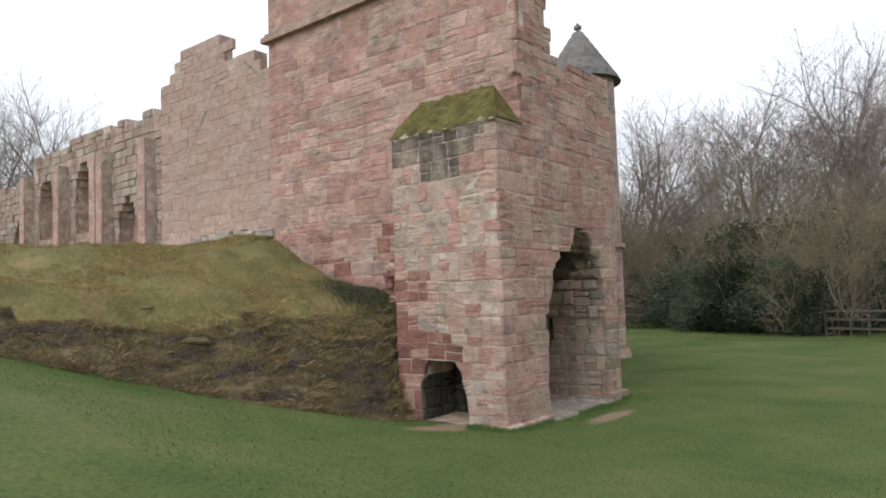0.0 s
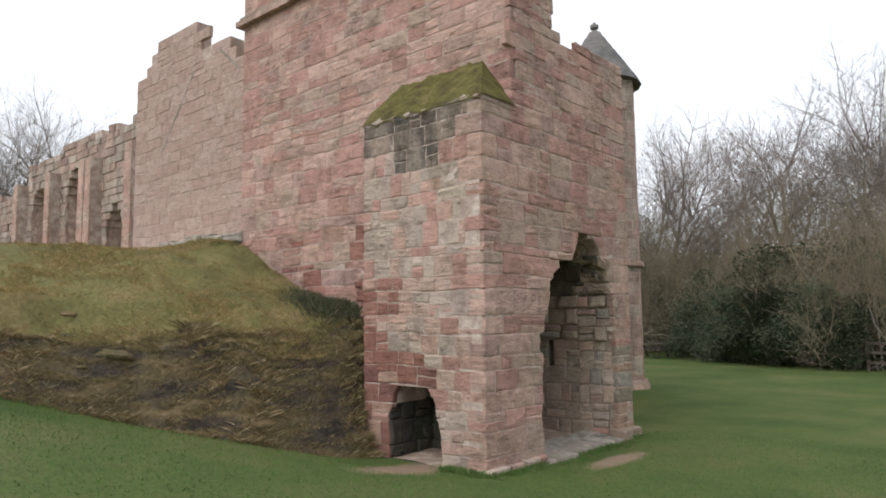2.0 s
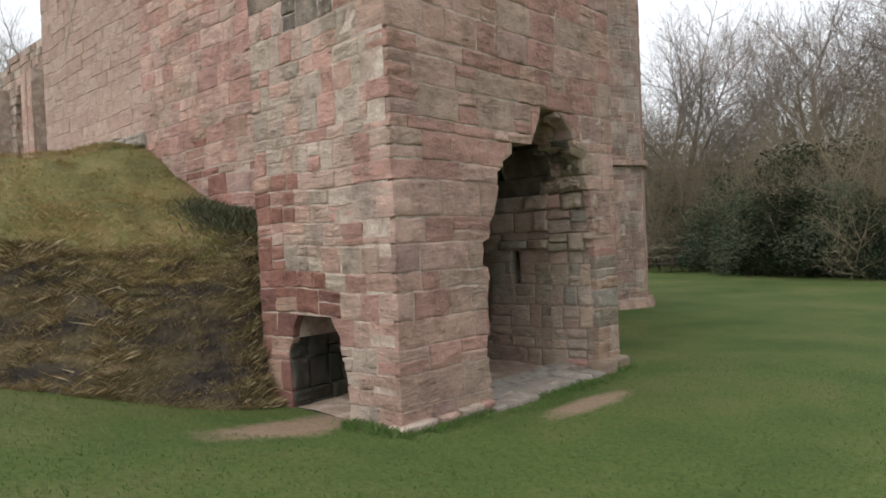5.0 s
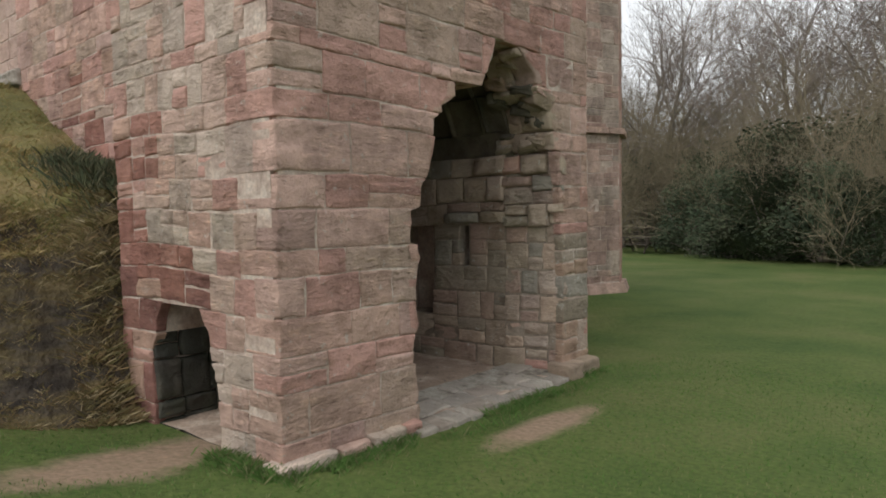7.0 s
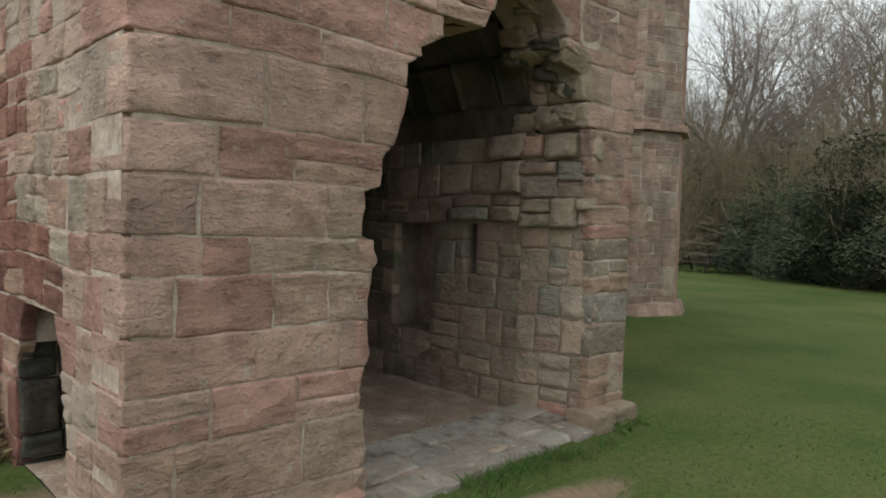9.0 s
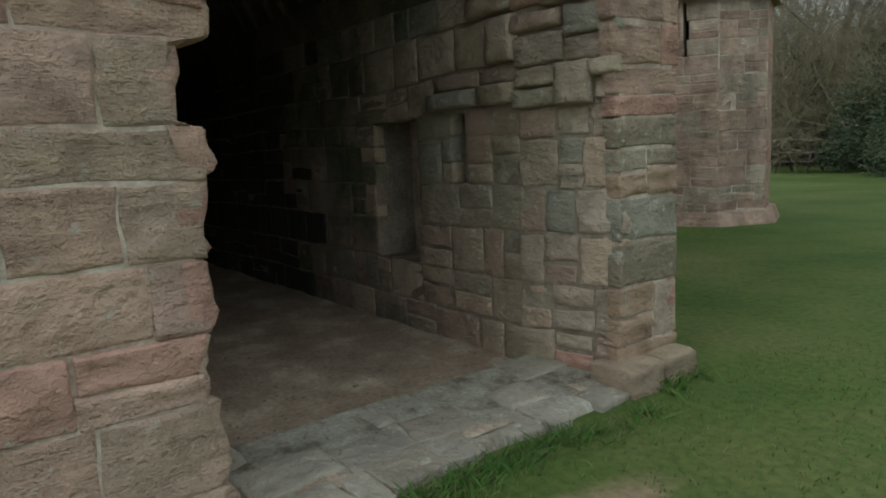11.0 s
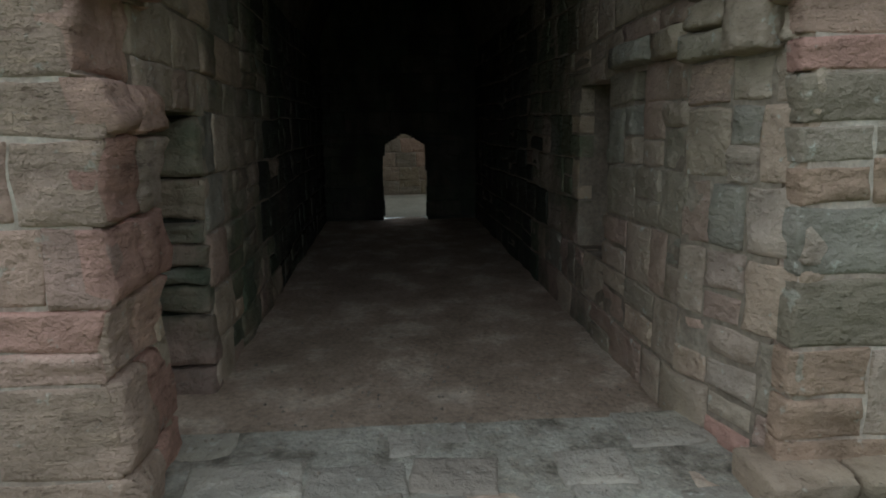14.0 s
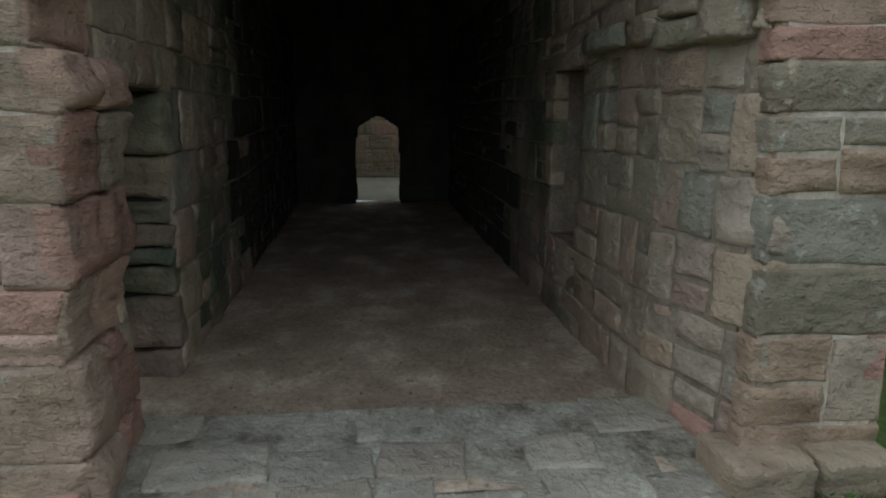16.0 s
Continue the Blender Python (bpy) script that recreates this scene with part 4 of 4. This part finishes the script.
def leaf_cloud(soup, rng, c, rad, n, size):
    for _ in range(n):
        while True:
            p = Vector((rng.uniform(-1, 1), rng.uniform(-1, 1), rng.uniform(-1, 1)))
            if 0.25 < p.length < 1:
                break
        p = Vector((p.x * rad[0], p.y * rad[1], p.z * rad[2])) + c
        a = Vector((rng.gauss(0, 1), rng.gauss(0, 1), rng.gauss(0, 0.6))).normalized() * size * rng.uniform(0.5, 1.3)
        b = a.orthogonal().normalized() * size * rng.uniform(0.3, 0.6)
        o = len(soup.v)
        soup.v.extend((p - a, p + b, p + a, p - b))
        soup.f.append((o, o + 1, o + 2, o + 3))


def evergreen(seed, w, h):
    rng = random.Random(seed)
    leaves, stems = Soup(), Soup()
    for _ in range(26):
        a, rr, zz = rng.uniform(0, 6.28), math.sqrt(rng.random()), rng.random() ** 0.8
        c = Vector((math.cos(a) * rr * w * (1 - zz * 0.55), math.sin(a) * rr * w * (1 - zz * 0.55), 0.3 + zz * h * 0.85))
        s_ = rng.uniform(0.6, 1.15)
        leaf_cloud(leaves, rng, c, (s_ * 1.1, s_ * 1.1, s_ * 0.8), 560, 0.075)
        tube(stems, Vector((c.x * 0.15, c.y * 0.15, -0.1)), c, 0.06, 0.02, 4)
    bush = empty("evergreen_bush", "dense dark green evergreen bush at the field edge", "bush", "", "evergreens at the field edge")
    stems.obj("stem", M_BARK, bush, "", "stuff")
    leaves.obj("foliage", M_EVER, bush, "", "stuff")
    return bush


def brush(seed, w, h):
    rng = random.Random(seed)
    limbs, twigs = Soup(), Soup()
    for _ in range(9):
        p = Vector((rng.uniform(-w, w) * 0.5, rng.uniform(-w, w) * 0.5, -0.2))
        d = Vector((rng.gauss(0, .35), rng.gauss(0, .35), 1)).normalized()
        grow(rng, limbs, twigs, p, d, h * rng.uniform(0.35, 0.5), 0.045, 1, 4)
    b = empty("thicket", "tangled leafless brown thicket of thin branches", "shrub", "", "thickets at the field edge")
    limbs.obj("stem", M_BARK, b, "", "stuff")
    twigs.obj("twig_mass", M_BRUSH, b, "", "stuff")
    return b


def spread(protos, spots, seed):
    rng = random.Random(seed)
    used = set()
    for k, (x, y, s) in enumerate(spots):
        i = k % len(protos)
        m = pose(x, y, ground_z(x, y), 0, 0, rng.uniform(0, 360)) @ Matrix.Scale(s, 4)
        if i not in used:
            used.add(i)
            protos[i].matrix_basis = m
        else:
            protos_scale = m @ Matrix.Scale(1 / protos[i].scale.x, 4)
            copy_thing(protos[i], protos_scale)


trees = [bare_tree(s_, 16) for s_ in (1, 2, 3)]
# along the far edge of the field, and beyond the ruined range
rt = random.Random(77)
spots = []
for k in range(18):
    t = k / 17
    spots.append((-22 + 44 * t + rt.uniform(-1, 1), 50 - 11 * t + rt.uniform(-3, 5), rt.uniform(1.0, 1.3)))
for k in range(18):
    spots.append((-78 + rt.uniform(-6, 6) + k * 1.8, 6 + k * 3.2, rt.uniform(1.3, 1.6)))
spread(trees, spots, 5)
spots = []
for k in range(20):
    t = k / 19
    bx = -23 + 44 * t + rt.uniform(-1, 1)
    spots.append((bx, 40.5 - 9 * t + rt.uniform(-0.5, 3) + (6 if -22 < bx < -14.5 else 0), rt.uniform(0.8, 1.15)))
for k in range(22):
    t = k / 21
    spots.append((-24 + 46 * t + rt.uniform(-1, 1), 45.5 - 9.5 * t + rt.uniform(-1, 2), rt.uniform(1.15, 1.5)))
spread([brush(s_, 4.0, 8.0) for s_ in (21, 22, 23)], spots, 6)
spots = [(-13.9, 38.6, 1.1), (-12.5, 37.2, 1.0), (-10.6, 36.6, 1.1), (-8.8, 36.0, 1.05), (-7, 35.6, 0.9), (-3.5, 37.5, 1.0), (1.0, 36, 0.9), (-11, 40, 1.6), (-5.5, 39.5, 1.5), (-17, 46.5, 1.7), (-20.5, 46, 1.6), (3, 38, 1.5), (-14, 43, 1.6), (-8, 42.5, 1.7), (-2, 41, 1.6), (5, 40, 1.5), (9, 37.5, 1.4)]
spread([evergreen(s_, 2.0, 3.2) for s_ in (31, 32)], spots, 7)
woods = Soup()
rw = random.Random(3)
for k in range(60):
    leaf_cloud(woods, rw, Vector((-60 + k * 2.0, 62 - 0.25 * k + rw.uniform(-2, 2), 3.0)), (2.5, 2.5, 4.0), 260, 0.28)
tagged(woods.obj("woodland", M_BRUSH, None, "", "stuff"), "distant brown winter woodland edge", "woodland")


# ---- fence and picnic table at the field edge ----
def plank(a, b, w, h):
    """A squared timber from a to b."""
    a, b = Vector(a), Vector(b)
    d = (b - a).normalized()
    s_ = d.cross(Vector((0, 0, 1)))
    s_ = s_.normalized() if s_.length > 0.01 else Vector((1, 0, 0))
    t_ = s_.cross(d)
    bm = bmesh.new()
    vs = [bm.verts.new(p + s_ * (w / 2 * i) + t_ * (h / 2 * j)) for p in (a, b) for i, j in ((-1, -1), (1, -1), (1, 1), (-1, 1))]
    for q in ((3, 2, 1, 0), (4, 5, 6, 7), (0, 1, 5, 4), (1, 2, 6, 5), (2, 3, 7, 6), (3, 0, 4, 7)):
        bm.faces.new([vs[i] for i in q])
    bmesh.ops.bevel(bm, geom=bm.edges[:], offset=min(w, h) * 0.12, segments=1, affect="EDGES")
    return bm


def fence_run(p, q, n):
    f_ = empty("fence", "weathered grey timber post and rail fence", "fence", "", "fences at the field edge")
    p, q = Vector(p), Vector(q)
    pts = [p.lerp(q, i / n) for i in range(n + 1)]
    for c in pts:
        z = ground_z(c.x, c.y)
        part("post", plank((c.x, c.y, z - 0.2), (c.x, c.y, z + 1.25), 0.12, 0.12), M_WOOD, f_)
    for a, b in zip(pts, pts[1:]):
        for hgt in (0.35, 0.75, 1.12):
            part("rail", plank((a.x, a.y - 0.08, ground_z(a.x, a.y) + hgt), (b.x, b.y - 0.08, ground_z(b.x, b.y) + hgt), 0.04, 0.11), M_WOOD, f_)


fence_run((-6.4, 34.6, 0), (-3.0, 34.0, 0), 2)
fence_run((-22, 43.4, 0), (-13.8, 41.0, 0), 5)
table = empty("picnic_table", "weathered timber picnic table on the grass", "table")
tx, ty = -17.3, 38.4
tz = ground_z(tx, ty)
for k in range(5):
    part("board", plank((tx - 0.9, ty - 0.3 + k * 0.15, tz + 0.74), (tx + 0.9, ty - 0.3 + k * 0.15, tz + 0.74), 0.14, 0.04), M_WOOD, table)
for sgn in (-1, 1):
    part("bench", plank((tx - 0.9, ty + sgn * 0.72, tz + 0.44), (tx + 0.9, ty + sgn * 0.72, tz + 0.44), 0.24, 0.04), M_WOOD, table)
    for e in (-0.6, 0.6):
        part("leg", plank((tx + e, ty + sgn * 0.7, tz), (tx + e, ty + sgn * 0.25, tz + 0.72), 0.05, 0.1), M_WOOD, table)


# ---- grasses ----
def blades(name, material, rng, count, place, h, w, droop=0.45):
    s_ = Soup()
    for _ in range(count):
        p = place(rng)
        if p is None:
            continue
        x, y, k = p
        z = ground_z(x, y) - 0.01
        a = rng.uniform(0, 6.28)
        lean = Vector((rng.gauss(0, droop), rng.gauss(0, droop), 0))
        hh = h * k * rng.uniform(0.5, 1.3)
        side_ = Vector((math.cos(a), math.sin(a), 0)) * w
        b = Vector((x, y, z))
        o = len(s_.v)
        s_.v.extend((b - side_, b + side_, b + side_ * 0.6 + lean * hh * 0.45 + Vector((0, 0, hh * 0.6)), b + lean * hh + Vector((0, 0, hh))))
        s_.f.append((o, o + 1, o + 2))
        s_.f.append((o, o + 2, o + 3))
    return s_.obj(name, material, None, "", "stuff")


def on_lawn(rng):
    x, y = rng.uniform(-12, 0.5), rng.uniform(3, 16.5)
    if mound_in(x, y) > 0 or no_hole(x, y) is False or x < -6.95 and y > 10.3:
        return None
    if math.hypot((x + 6.25) / 0.3, (y - 12.75) / 1.0) < 0.8 or math.hypot((x + 8.1) / 0.4, (y - 9.7) / 1.1) < 0.9:
        return None
    return x, y, 1.0


tagged(blades("grass", M_GRASS, random.Random(1), 90000, on_lawn, 0.035, 0.005), "short green lawn grass blades", "grass")


def at_foot(rng):
    if rng.random() < 0.7:
        x, y = FX + 0.1 + abs(rng.gauss(0, 0.12)), rng.uniform(10.2, 15.1)
        if 11.8 < y < 14.4:
            x += 0.12
    else:
        x, y = rng.uniform(-8.0, -7.0), BY - 0.06 - abs(rng.gauss(0, 0.1))
    return (x, y, rng.uniform(0.4, 1.3)) if noise.noise((x * 3, y * 3, 1)) > -0.2 else None


tagged(blades("wall_foot_grass", M_GRASS, random.Random(12), 9000, at_foot, 0.075, 0.004, 0.6), "longer green grass tufts along the wall foot", "grass")


def on_bank(rng):
    y = rng.uniform(2.5, 11.2)
    x = -9.3 - 0.55 * max(0.0, 9.5 - y) - rng.random() * 1.6
    if y > 10.3 and x > -9.8 or noise.noise((x * 1.2, y * 1.2, 2)) + 0.5 * noise.noise((x * 5, y * 5, 8)) < rng.uniform(-0.6, -0.1):
        return None
    return x, y, 0.5 + 1.0 * max(0, noise.noise((x * .9, y * .9, 2)) + .25)


def on_slope(rng):
    y = rng.uniform(2.0, 11.2)
    x = -9.3 - 0.55 * max(0.0, 9.5 - y) - 0.9 - rng.random() ** 1.3 * 8
    return x, y, 0.4 + 0.9 * max(0, noise.noise((x * .7, y * .7, 5)) + .3)


tagged(blades("dry_grass", M_DRY, random.Random(2), 120000, on_bank, 0.085, 0.0035, 1.1), "long dry yellow-brown grass on the bank", "grass")
tagged(blades("slope_grass", M_SLOPE, random.Random(6), 110000, on_slope, 0.08, 0.004, 0.9), "olive and straw coloured grass on the mound", "grass")


def in_brambles(rng):
    x, y = rng.gauss(-11.35, .4), rng.gauss(10.85, .2)
    return (x, y, 1.0) if y < 11.15 and x < -9.9 else None


tagged(blades("bramble_patch", M_IVY, random.Random(3), 9000, in_brambles, 0.16, 0.007), "dark trailing bramble patch against the wall", "bramble")
